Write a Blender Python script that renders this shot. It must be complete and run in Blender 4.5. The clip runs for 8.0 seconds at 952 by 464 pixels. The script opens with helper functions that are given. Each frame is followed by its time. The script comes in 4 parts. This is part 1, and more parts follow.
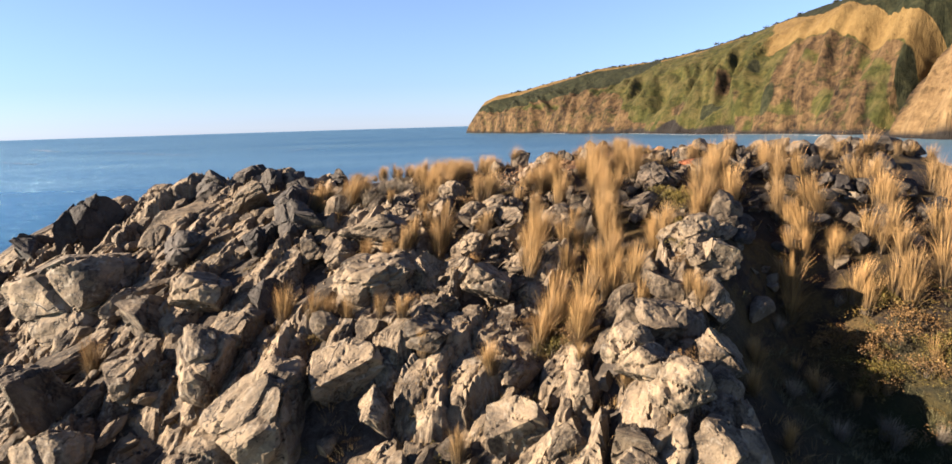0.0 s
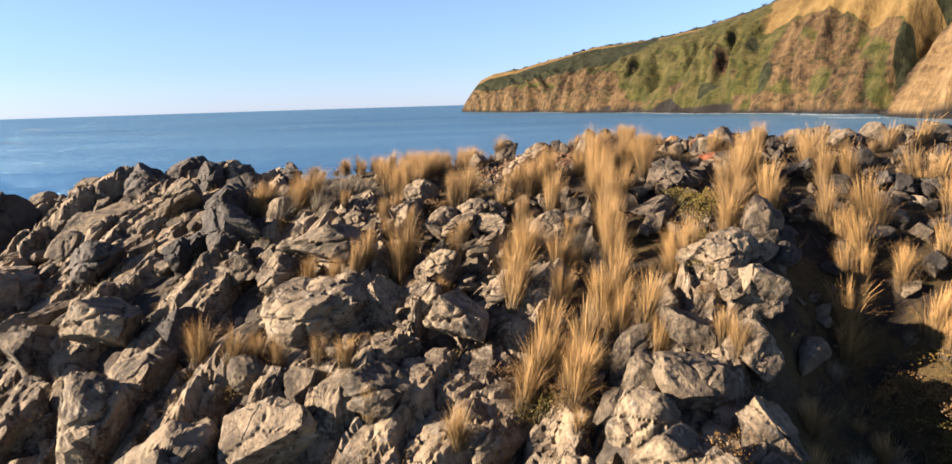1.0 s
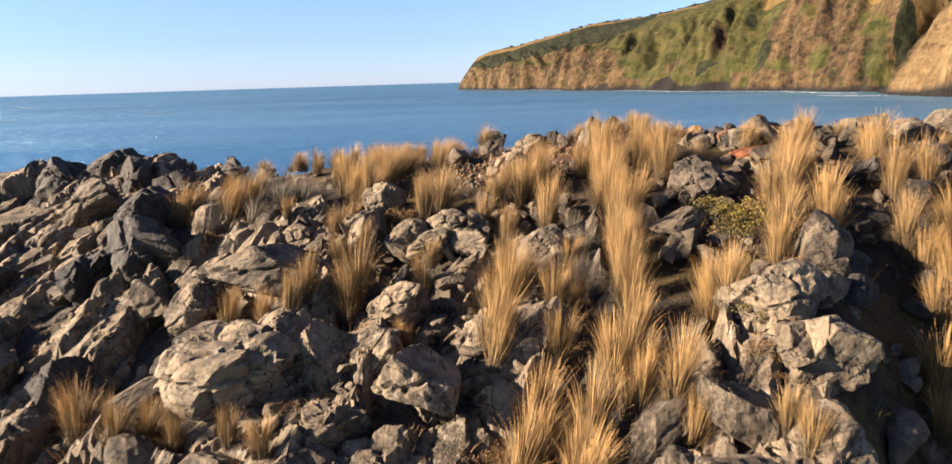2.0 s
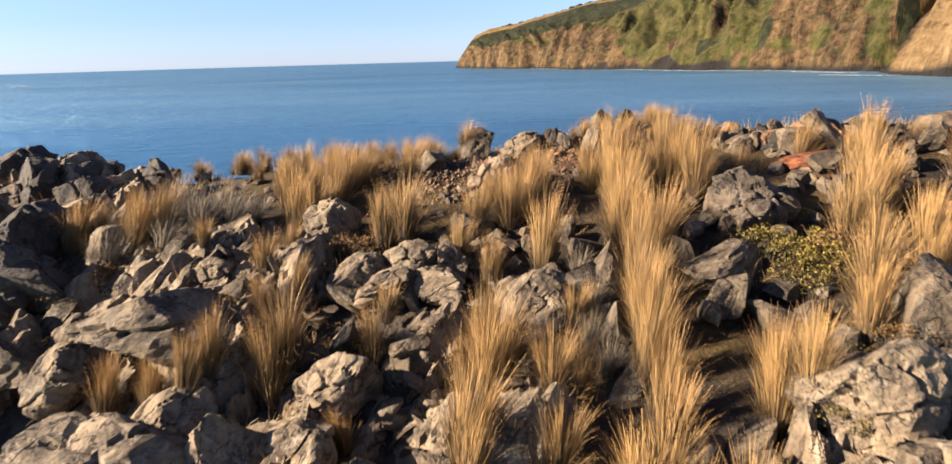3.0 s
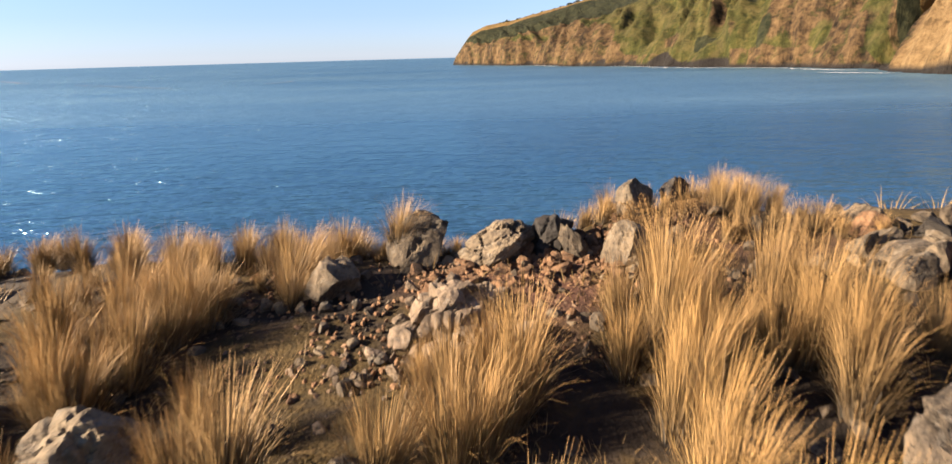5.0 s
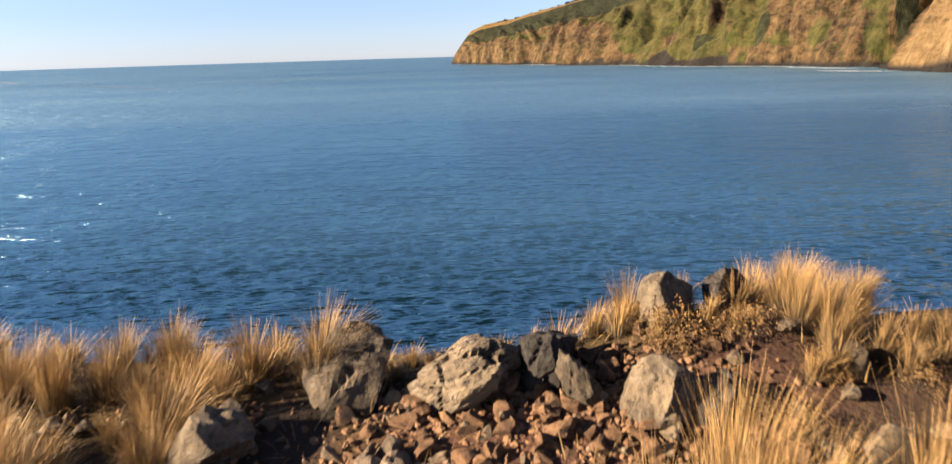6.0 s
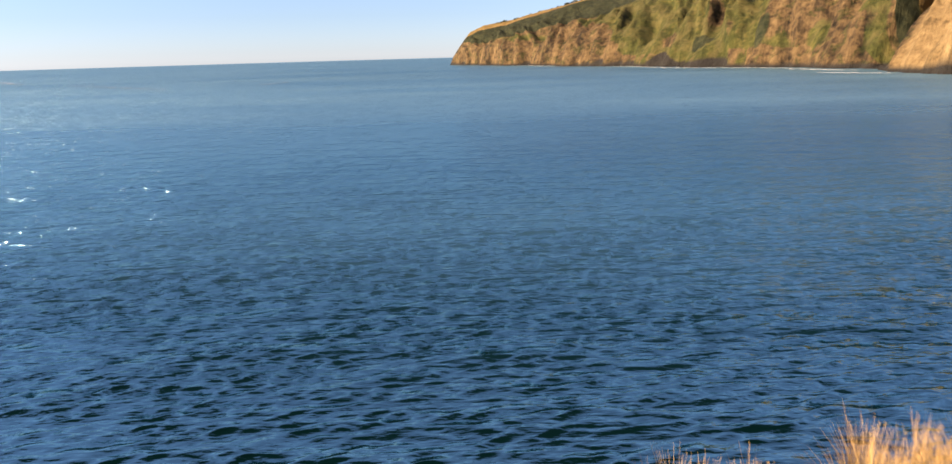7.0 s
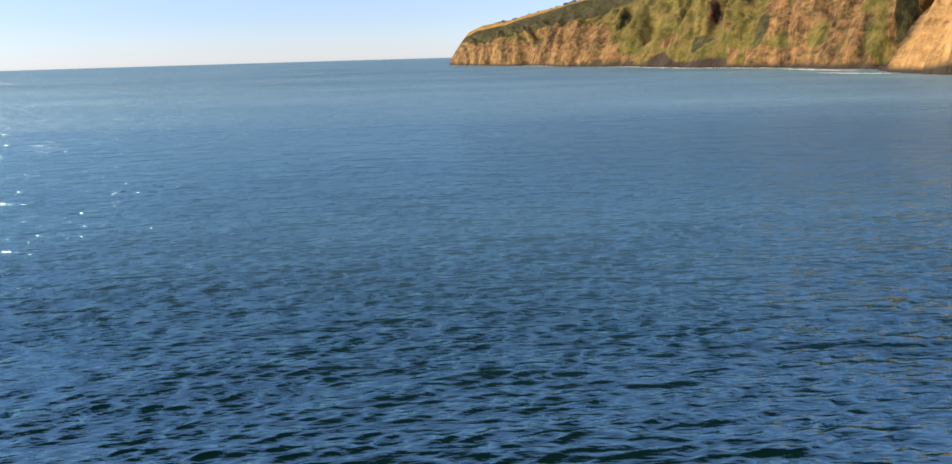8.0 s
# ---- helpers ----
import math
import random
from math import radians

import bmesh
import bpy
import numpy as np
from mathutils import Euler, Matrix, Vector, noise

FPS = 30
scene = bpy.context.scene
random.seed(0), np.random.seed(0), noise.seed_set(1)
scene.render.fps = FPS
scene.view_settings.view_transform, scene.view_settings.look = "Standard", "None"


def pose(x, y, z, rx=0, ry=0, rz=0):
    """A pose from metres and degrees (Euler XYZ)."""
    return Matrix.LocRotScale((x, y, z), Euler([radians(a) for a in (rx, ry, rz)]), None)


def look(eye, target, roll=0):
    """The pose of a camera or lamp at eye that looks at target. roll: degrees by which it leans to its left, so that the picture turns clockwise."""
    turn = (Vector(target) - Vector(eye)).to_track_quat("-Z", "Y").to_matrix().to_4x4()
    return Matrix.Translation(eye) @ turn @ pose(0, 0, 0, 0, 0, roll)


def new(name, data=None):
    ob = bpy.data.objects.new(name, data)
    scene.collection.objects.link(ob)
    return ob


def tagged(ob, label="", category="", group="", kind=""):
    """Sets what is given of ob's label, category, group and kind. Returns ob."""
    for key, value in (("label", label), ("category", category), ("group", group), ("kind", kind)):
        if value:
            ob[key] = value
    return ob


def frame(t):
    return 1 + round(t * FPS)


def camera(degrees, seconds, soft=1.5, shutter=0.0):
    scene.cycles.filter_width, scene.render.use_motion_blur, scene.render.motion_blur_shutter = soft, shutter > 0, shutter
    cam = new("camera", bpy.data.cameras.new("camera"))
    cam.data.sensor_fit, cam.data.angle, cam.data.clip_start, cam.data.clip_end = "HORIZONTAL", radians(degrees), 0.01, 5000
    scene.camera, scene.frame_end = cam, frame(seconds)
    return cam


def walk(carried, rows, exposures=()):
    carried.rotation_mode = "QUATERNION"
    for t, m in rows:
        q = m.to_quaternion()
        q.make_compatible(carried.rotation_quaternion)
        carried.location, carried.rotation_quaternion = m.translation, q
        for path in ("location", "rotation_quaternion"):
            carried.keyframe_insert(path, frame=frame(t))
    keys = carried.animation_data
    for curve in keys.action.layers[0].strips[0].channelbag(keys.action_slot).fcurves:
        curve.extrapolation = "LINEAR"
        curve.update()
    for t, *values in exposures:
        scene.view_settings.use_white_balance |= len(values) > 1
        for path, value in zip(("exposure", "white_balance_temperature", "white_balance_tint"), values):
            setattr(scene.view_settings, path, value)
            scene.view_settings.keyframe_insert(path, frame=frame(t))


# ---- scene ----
cam = camera(70.0, 8.0, shutter=0.3)
PATH = [
    (0, (0.186, -0.05, 27.11), (0.167, 1.924, 26.791), -1.7),
    (0.5, (0.471, 1.952, 27.172), (0.457, 3.921, 26.823), -1.7),
    (1, (0.728, 3.888, 27.254), (0.719, 5.852, 26.875), -1.7),
    (1.5, (0.951, 5.725, 27.307), (0.947, 7.683, 26.9), -1.7),
    (3, (1.522, 10.762, 27.422), (1.525, 12.699, 26.922), -1.6),
    (3.5, (1.72, 12.374, 27.489), (1.726, 14.308, 26.982), -1.5),
    (4, (1.904, 13.922, 27.548), (1.912, 15.857, 27.039), -1.5),
    (5.5, (2.38, 18.008, 27.912), (2.392, 19.942, 27.402), -1.6),
    (6, (2.562, 19.279, 28.046), (2.575, 21.212, 27.534), -1.7),
    (6.5, (2.72, 20.42, 28.17), (2.734, 22.354, 27.658), -1.6),
    (7, (2.88, 21.7, 28.25), (2.896, 23.634, 27.74), -1.6),
    (7.5, (3.01, 23.1, 28.39), (3.027, 25.034, 27.879), -1.6),
    (8, (3.132, 24.506, 28.556), (3.151, 26.44, 28.046), -1.6),
]
walk(cam, [(t, look(eye, target, roll)) for t, eye, target, roll in PATH],
     [(0.0, 2.75, 5000, 11), (4.0, 2.75, 5080, 11), (6.0, 2.75, 5420, 11), (8.0, 2.78, 5600, 10)])

# ---- light ----
SUN_FROM = Vector((-0.98, -0.19, 0.0)).normalized()
SUN_ELEV = 21.5
world = bpy.data.worlds.new("world")
scene.world = world
world.use_nodes = True
wn = world.node_tree.nodes
wn.clear()
sky = wn.new("ShaderNodeTexSky")
sky.sky_type = 'NISHITA'
sky.sun_disc = False
sky.sun_elevation = radians(SUN_ELEV)
sky.sun_rotation = math.atan2(SUN_FROM.x, SUN_FROM.y)
sky.air_density, sky.dust_density, sky.ozone_density = 1.0, 0.05, 4.2
back = wn.new("ShaderNodeBackground")
back.inputs["Strength"].default_value = 0.0236
wout = wn.new("ShaderNodeOutputWorld")
hazy = wn.new("ShaderNodeHueSaturation")
hazy.inputs["Saturation"].default_value = 0.66
tint = wn.new("ShaderNodeMix")
tint.data_type, tint.blend_type = 'RGBA', 'MULTIPLY'
tint.inputs[0].default_value = 1.0
tint.inputs[7].default_value = (1.0, 0.965, 1.04, 1.0)
world.node_tree.links.new(sky.outputs[0], hazy.inputs["Color"])
world.node_tree.links.new(hazy.outputs[0], tint.inputs[6])
world.node_tree.links.new(tint.outputs[2], back.inputs[0])
world.node_tree.links.new(back.outputs[0], wout.inputs[0])

sun = new("sun", bpy.data.lights.new("sun", 'SUN'))
sun.data.energy, sun.data.angle, sun.data.color = 5.0, radians(0.6), (1.0, 0.71, 0.41)
c, s = math.cos(radians(SUN_ELEV)), math.sin(radians(SUN_ELEV))
sun.matrix_world = look((0, 0, 60), Vector((0, 0, 60)) - Vector((SUN_FROM.x * c, SUN_FROM.y * c, s)))


# ---- materials ----
class Nodes:
    """A node material in short form."""

    def __init__(self, name):
        self.mat = bpy.data.materials.new(name)
        self.mat.use_nodes = True
        self.tree = self.mat.node_tree
        self.tree.nodes.clear()
        self.out = self.add("ShaderNodeOutputMaterial")
        self.co = self.add("ShaderNodeTexCoord").outputs["Object"]
        self.geo = self.add("ShaderNodeNewGeometry")
        self.info = self.add("ShaderNodeObjectInfo")

    def add(self, kind):
        return self.tree.nodes.new(kind)

    def put(self, socket, value):
        if hasattr(value, "is_linked"):
            self.tree.links.new(value, socket)
        elif value is not None:
            socket.default_value = value

    def noise(self, scale, detail=5.0, rough=0.6, co=None, warp=0.0):
        n = self.add("ShaderNodeTexNoise")
        self.put(n.inputs["Vector"], co or self.co)
        n.inputs["Scale"].default_value, n.inputs["Detail"].default_value = scale, detail
        n.inputs["Roughness"].default_value, n.inputs["Distortion"].default_value = rough, warp
        return n.outputs["Fac"]

    def cells(self, scale, feature='DISTANCE_TO_EDGE', co=None, out="Distance"):
        n = self.add("ShaderNodeTexVoronoi")
        n.feature = feature
        self.put(n.inputs["Vector"], co or self.co)
        n.inputs["Scale"].default_value = scale
        return n.outputs[out]

    def ramp(self, fac, *stops):
        n = self.add("ShaderNodeValToRGB")
        self.put(n.inputs[0], fac)
        while len(n.color_ramp.elements) < len(stops):
            n.color_ramp.elements.new(0.5)
        for e, (at, col) in zip(n.color_ramp.elements, stops):
            e.position = at
            e.color = (*col, 1) if isinstance(col, tuple) else (col, col, col, 1)
        return n.outputs[0]

    def mix(self, fac, a, b, how='MIX'):
        n = self.add("ShaderNodeMix")
        n.data_type, n.blend_type = 'RGBA', how
        self.put(n.inputs[0], fac)
        for sock, v in ((n.inputs[6], a), (n.inputs[7], b)):
            self.put(sock, (*v, 1) if isinstance(v, tuple) else v)
        return n.outputs[2]

    def sum(self, how, a, b):
        n = self.add("ShaderNodeMath")
        n.operation = how
        self.put(n.inputs[0], a)
        self.put(n.inputs[1], b)
        return n.outputs[0]

    def scaled(self, x, y, z, co=None):
        n = self.add("ShaderNodeMapping")
        self.put(n.inputs["Vector"], co or self.co)
        n.inputs["Scale"].default_value = (x, y, z)
        return n.outputs[0]

    def attr(self, name):
        n = self.add("ShaderNodeAttribute")
        n.attribute_name = name
        return n.outputs["Fac"]

    def bump(self, height, strength, distance, after=None):
        n = self.add("ShaderNodeBump")
        self.put(n.inputs["Height"], height)
        n.inputs["Strength"].default_value, n.inputs["Distance"].default_value = strength, distance
        self.put(n.inputs["Normal"], after)
        return n.outputs[0]

    def surface(self, color, rough, normal=None, spec=0.3, **more):
        b = self.add("ShaderNodeBsdfPrincipled")
        self.put(b.inputs["Base Color"], (*color, 1) if isinstance(color, tuple) else color)
        self.put(b.inputs["Roughness"], rough)
        self.put(b.inputs["Normal"], normal)
        b.inputs["Specular IOR Level"].default_value = spec
        for k, v in more.items():
            self.put(b.inputs[k], v)
        self.tree.links.new(b.outputs[0], self.out.inputs[0])
        return b


def rock_material(name, light, mid, dark, lichen):
    n = Nodes(name)
    place = n.add("ShaderNodeVectorMath")
    place.operation = 'ADD'
    n.put(place.inputs[0], n.co)
    mul = n.add("ShaderNodeVectorMath")
    mul.operation = 'SCALE'
    mul.inputs[0].default_value = (13.0, 7.0, 19.0)
    n.put(mul.inputs["Scale"], n.info.outputs["Random"])
    n.put(place.inputs[1], mul.outputs[0])
    co = place.outputs[0]
    big, fine = n.noise(1.3, 6, 0.65, co, 0.6), n.noise(11.0, 6, 0.7, co)
    col = n.ramp(big, (0.40, dark), (0.50, mid), (0.64, light))
    col = n.mix(n.ramp(fine, (0.35, 0.0), (0.7, 0.55)), col, light)
    blot = n.ramp(n.noise(4.2, 4, 0.6, co, 1.0), (0.56, 0.0), (0.64, 1.0))
    col = n.mix(n.sum('MULTIPLY', blot, 0.55), col, lichen)
    vein = n.sum('ABSOLUTE', n.sum('SUBTRACT', n.noise(1.7, 5, 0.6, co, 0.8), 0.5), None)
    seam = n.ramp(n.sum('ADD', vein, n.sum('MULTIPLY', n.ramp(n.noise(0.9, 2, 0.5, co), (0.42, 0.0), (0.5, 1.0)), 0.05)), (0.002, 0.0), (0.014, 1.0))
    col = n.mix(seam, dark, col)
    bent = n.add("ShaderNodeVectorMath")
    bent.operation = 'ADD'
    n.put(bent.inputs[0], co)
    n.put(bent.inputs[1], n.ramp(n.noise(2.5, 3, 0.6, co), (0.2, 0.0), (0.8, 0.55)))
    split = n.ramp(n.sum('ADD', n.cells(1.9, 'DISTANCE_TO_EDGE', bent.outputs[0]), n.sum('MULTIPLY', n.ramp(n.noise(1.1, 2, 0.5, co), (0.46, 0.0), (0.56, 1.0)), 0.2)), (0.006, 0.0), (0.024, 1.0))
    col = n.mix(split, dark, col)
    pits = n.ramp(n.cells(17.0, 'F1', co), (0.10, 0.0), (0.35, 1.0))
    col = n.mix(n.ramp(n.cells(17.0, 'F1', co), (0.08, 0.75), (0.2, 0.0)), col, dark)
    tone = n.ramp(n.info.outputs["Random"], (0.0, 0.60), (1.0, 1.10))
    col = n.mix(1.0, col, tone, 'MULTIPLY')
    h = n.bump(seam, 0.6, 0.03)
    h = n.bump(split, 0.7, 0.04, h)
    h = n.bump(n.noise(4.5, 5, 0.7, co), 0.8, 0.06, h)
    h = n.bump(fine, 0.9, 0.03, h)
    h = n.bump(pits, 0.5, 0.015, h)
    h = n.bump(n.noise(45, 3, 0.6, co), 0.5, 0.006, h)
    n.surface(col, n.ramp(fine, (0.2, 0.75), (0.8, 0.95)), h, 0.25)
    return n.mat


ROCK = rock_material("weathered_rock", (0.192, 0.145, 0.088), (0.088, 0.067, 0.044), (0.013, 0.010, 0.008), (0.20, 0.172, 0.13))
# for naturally dark stones and for boulders with shade put into their colour
DARK_AND_SHADED_ROCK = rock_material("dark_and_shaded_rock", (0.060, 0.050, 0.040), (0.032, 0.027, 0.022), (0.012, 0.010, 0.009), (0.075, 0.068, 0.058))
LICHEN_ROCK = rock_material("lichened_rock", (0.165, 0.125, 0.082), (0.066, 0.052, 0.038), (0.012, 0.010, 0.008), (0.145, 0.125, 0.10))
PALE_ROCK = rock_material("pale_stone", (0.29, 0.215, 0.140), (0.20, 0.148, 0.096), (0.08, 0.06, 0.044), (0.25, 0.22, 0.18))
RED_ROCK = rock_material("reddish_rock", (0.25, 0.145, 0.072), (0.165, 0.088, 0.040), (0.055, 0.030, 0.016), (0.21, 0.16, 0.105))


def soil_material():
    n = Nodes("soil")
    big, mid, fine = n.noise(0.55, 5, 0.6), n.noise(2.6, 6, 0.65, None, 0.5), n.noise(16, 6, 0.7)
    col = n.ramp(mid, (0.3, (0.0094, 0.0071, 0.0052)), (0.5, (0.0197, 0.0144, 0.0099)), (0.7, (0.0309, 0.0217, 0.0135)))
    moss = n.ramp(n.sum('ADD', n.sum('MULTIPLY', big, 0.6), n.sum('MULTIPLY', mid, 0.4)), (0.46, 0.0), (0.54, 1.0))
    col = n.mix(n.sum('MULTIPLY', moss, 0.6), col, n.ramp(fine, (0.3, (0.0201, 0.0158, 0.0051)), (0.7, (0.0923, 0.0597, 0.0157))))
    # cleft shade put into the stony ground's colour, darker than the rocks
    stone = n.ramp(n.noise(5.0, 6, 0.7, None, 0.6), (0.3, (0.0144, 0.0120, 0.0099)), (0.5, (0.0414, 0.0342, 0.0269)), (0.7, (0.0657, 0.0570, 0.0453)))
    col = n.mix(n.attr("stone"), col, stone)
    red = n.attr("red")
    col = n.mix(red, col, n.ramp(fine, (0.3, (0.0315, 0.0143, 0.0086)), (0.7, (0.0861, 0.0458, 0.0286))))
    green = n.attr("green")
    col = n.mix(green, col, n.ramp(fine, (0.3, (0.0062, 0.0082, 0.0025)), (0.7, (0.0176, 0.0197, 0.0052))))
    h = n.bump(mid, 0.6, 0.10)
    h = n.bump(fine, 0.8, 0.03, h)
    h = n.bump(n.cells(24, 'F1'), 0.5, 0.015, h)
    n.surface(col, 0.95, h, 0.15)
    return n.mat


SOIL = soil_material()


def blade_material(name, root, middle, tip):
    n = Nodes(name)
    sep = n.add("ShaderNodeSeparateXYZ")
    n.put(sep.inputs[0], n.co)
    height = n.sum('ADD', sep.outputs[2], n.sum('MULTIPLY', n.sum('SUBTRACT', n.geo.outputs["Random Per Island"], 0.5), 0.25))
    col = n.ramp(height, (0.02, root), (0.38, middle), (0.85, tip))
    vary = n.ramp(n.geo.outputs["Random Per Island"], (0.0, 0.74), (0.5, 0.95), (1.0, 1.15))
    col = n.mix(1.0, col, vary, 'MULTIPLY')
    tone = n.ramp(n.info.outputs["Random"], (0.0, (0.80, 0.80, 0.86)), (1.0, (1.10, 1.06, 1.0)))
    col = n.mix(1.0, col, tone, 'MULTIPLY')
    d, t, m = n.add("ShaderNodeBsdfPrincipled"), n.add("ShaderNodeBsdfTranslucent"), n.add("ShaderNodeMixShader")
    n.put(d.inputs["Base Color"], col)
    d.inputs["Roughness"].default_value, d.inputs["Specular IOR Level"].default_value = 0.6, 0.25
    n.put(t.inputs["Color"], col)
    m.inputs[0].default_value = 0.10
    for a, b in ((d.outputs[0], m.inputs[1]), (t.outputs[0], m.inputs[2]), (m.outputs[0], n.out.inputs[0])):
        n.tree.links.new(a, b)
    return n.mat


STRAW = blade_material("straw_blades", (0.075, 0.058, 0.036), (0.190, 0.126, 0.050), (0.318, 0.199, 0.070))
# grey of dead leaf bases and twigs, also of clumps coloured as shaded
GREY_BLADES = blade_material("grey_dead_and_shaded_blades", (0.0556, 0.0501, 0.039), (0.144, 0.123, 0.0894), (0.223, 0.178, 0.111))
GREEN_BLADES = blade_material("dull_green_blades", (0.0279, 0.0306, 0.0138), (0.0668, 0.0668, 0.0279), (0.111, 0.0998, 0.0445))
YELLOW_LEAVES = blade_material("yellow_green_leaves", (0.05, 0.042, 0.010), (0.13, 0.10, 0.015), (0.20, 0.15, 0.022))
FAR_LEAVES = blade_material("far_dark_leaves", (0.008, 0.010, 0.004), (0.014, 0.016, 0.006), (0.024, 0.024, 0.009))
LITTER = blade_material("dry_litter_blades", (0.045, 0.032, 0.013), (0.135, 0.090, 0.030), (0.23, 0.15, 0.05))
MOSS_LEAVES = blade_material("golden_moss", (0.07, 0.05, 0.012), (0.15, 0.10, 0.020), (0.22, 0.15, 0.03))
BROWN_LEAVES = blade_material("brown_dry_leaves", (0.08, 0.05, 0.02), (0.17, 0.10, 0.03), (0.26, 0.155, 0.04))


def sea_material():
    n = Nodes("sea_water")
    sep = n.add("ShaderNodeSeparateXYZ")
    n.put(sep.inputs[0], n.co)
    ripple = n.noise(3.0, 4, 0.55, n.scaled(0.5, 1.3, 1.0), 0.4)
    gust = n.noise(0.004, 4, 0.6, n.scaled(0.6, 1.8, 1.0))
    # near the rocks the mesh itself carries the waves
    open_water = n.ramp(n.sum('MULTIPLY', sep.outputs[1], 0.001), (0.065, 0.3), (0.13, 0.9))
    h = None
    for turn, size, high in ((0.22, 0.14, 3.0), (-0.12, 0.30, 1.9), (-0.25, 0.70, 0.80), (0.10, 1.4, 0.30)):
        m = n.add("ShaderNodeMapping")
        n.put(m.inputs["Vector"], n.co)
        m.inputs["Rotation"].default_value = (0, 0, turn)
        m.inputs["Scale"].default_value = (0.30, 1.0, 1.0)
        h = n.bump(n.noise(size, 3.0, 0.5, m.outputs[0], 0.2), 1.0, high * 1.4, h)
        n.put(h.node.inputs["Strength"], open_water)
    h = n.bump(ripple, 1.0, 0.018, h)
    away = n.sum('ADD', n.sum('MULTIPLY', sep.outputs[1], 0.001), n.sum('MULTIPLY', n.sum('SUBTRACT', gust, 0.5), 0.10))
    # graded colour: dark teal near, bay pale in place of sky reflection, deep blue offshore
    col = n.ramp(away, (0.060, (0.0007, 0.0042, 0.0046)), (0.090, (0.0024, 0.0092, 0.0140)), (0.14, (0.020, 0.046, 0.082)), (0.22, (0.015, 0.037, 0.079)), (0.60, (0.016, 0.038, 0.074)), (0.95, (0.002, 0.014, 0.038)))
    chop = n.ramp(n.sum('MULTIPLY', sep.outputs[1], 0.002), (0.08, 0.08), (0.3, 0.14), (0.75, 0.35))
    # light scattered back out of the depth does not follow the facets; the mirror of the sky does
    level = n.add("ShaderNodeCombineXYZ")
    level.inputs[2].default_value = 1.0
    depth, mirror, edge, both = n.add("ShaderNodeBsdfDiffuse"), n.add("ShaderNodeBsdfGlossy"), n.add("ShaderNodeFresnel"), n.add("ShaderNodeMixShader")
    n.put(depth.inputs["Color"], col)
    n.put(depth.inputs["Normal"], level.outputs[0])
    mirror.inputs["Color"].default_value = (0.62, 0.89, 0.95, 1)
    n.put(mirror.inputs["Roughness"], n.sum('MULTIPLY', chop, n.ramp(gust, (0.35, 0.85), (0.65, 1.1))))
    n.put(mirror.inputs["Normal"], h)
    edge.inputs["IOR"].default_value = 1.33
    n.put(edge.inputs["Normal"], h)
    shine = n.sum('MULTIPLY', n.sum('POWER', edge.outputs[0], 2.6), 8.6)
    gloss = n.sum('DIVIDE', shine, n.sum('ADD', n.sum('MULTIPLY', shine, 2.1), 1.0))
    for out, to in ((gloss, both.inputs[0]), (depth.outputs[0], both.inputs[1]), (mirror.outputs[0], both.inputs[2]), (both.outputs[0], n.out.inputs[0])):
        n.tree.links.new(out, to)
    return n.mat


SEA = sea_material()


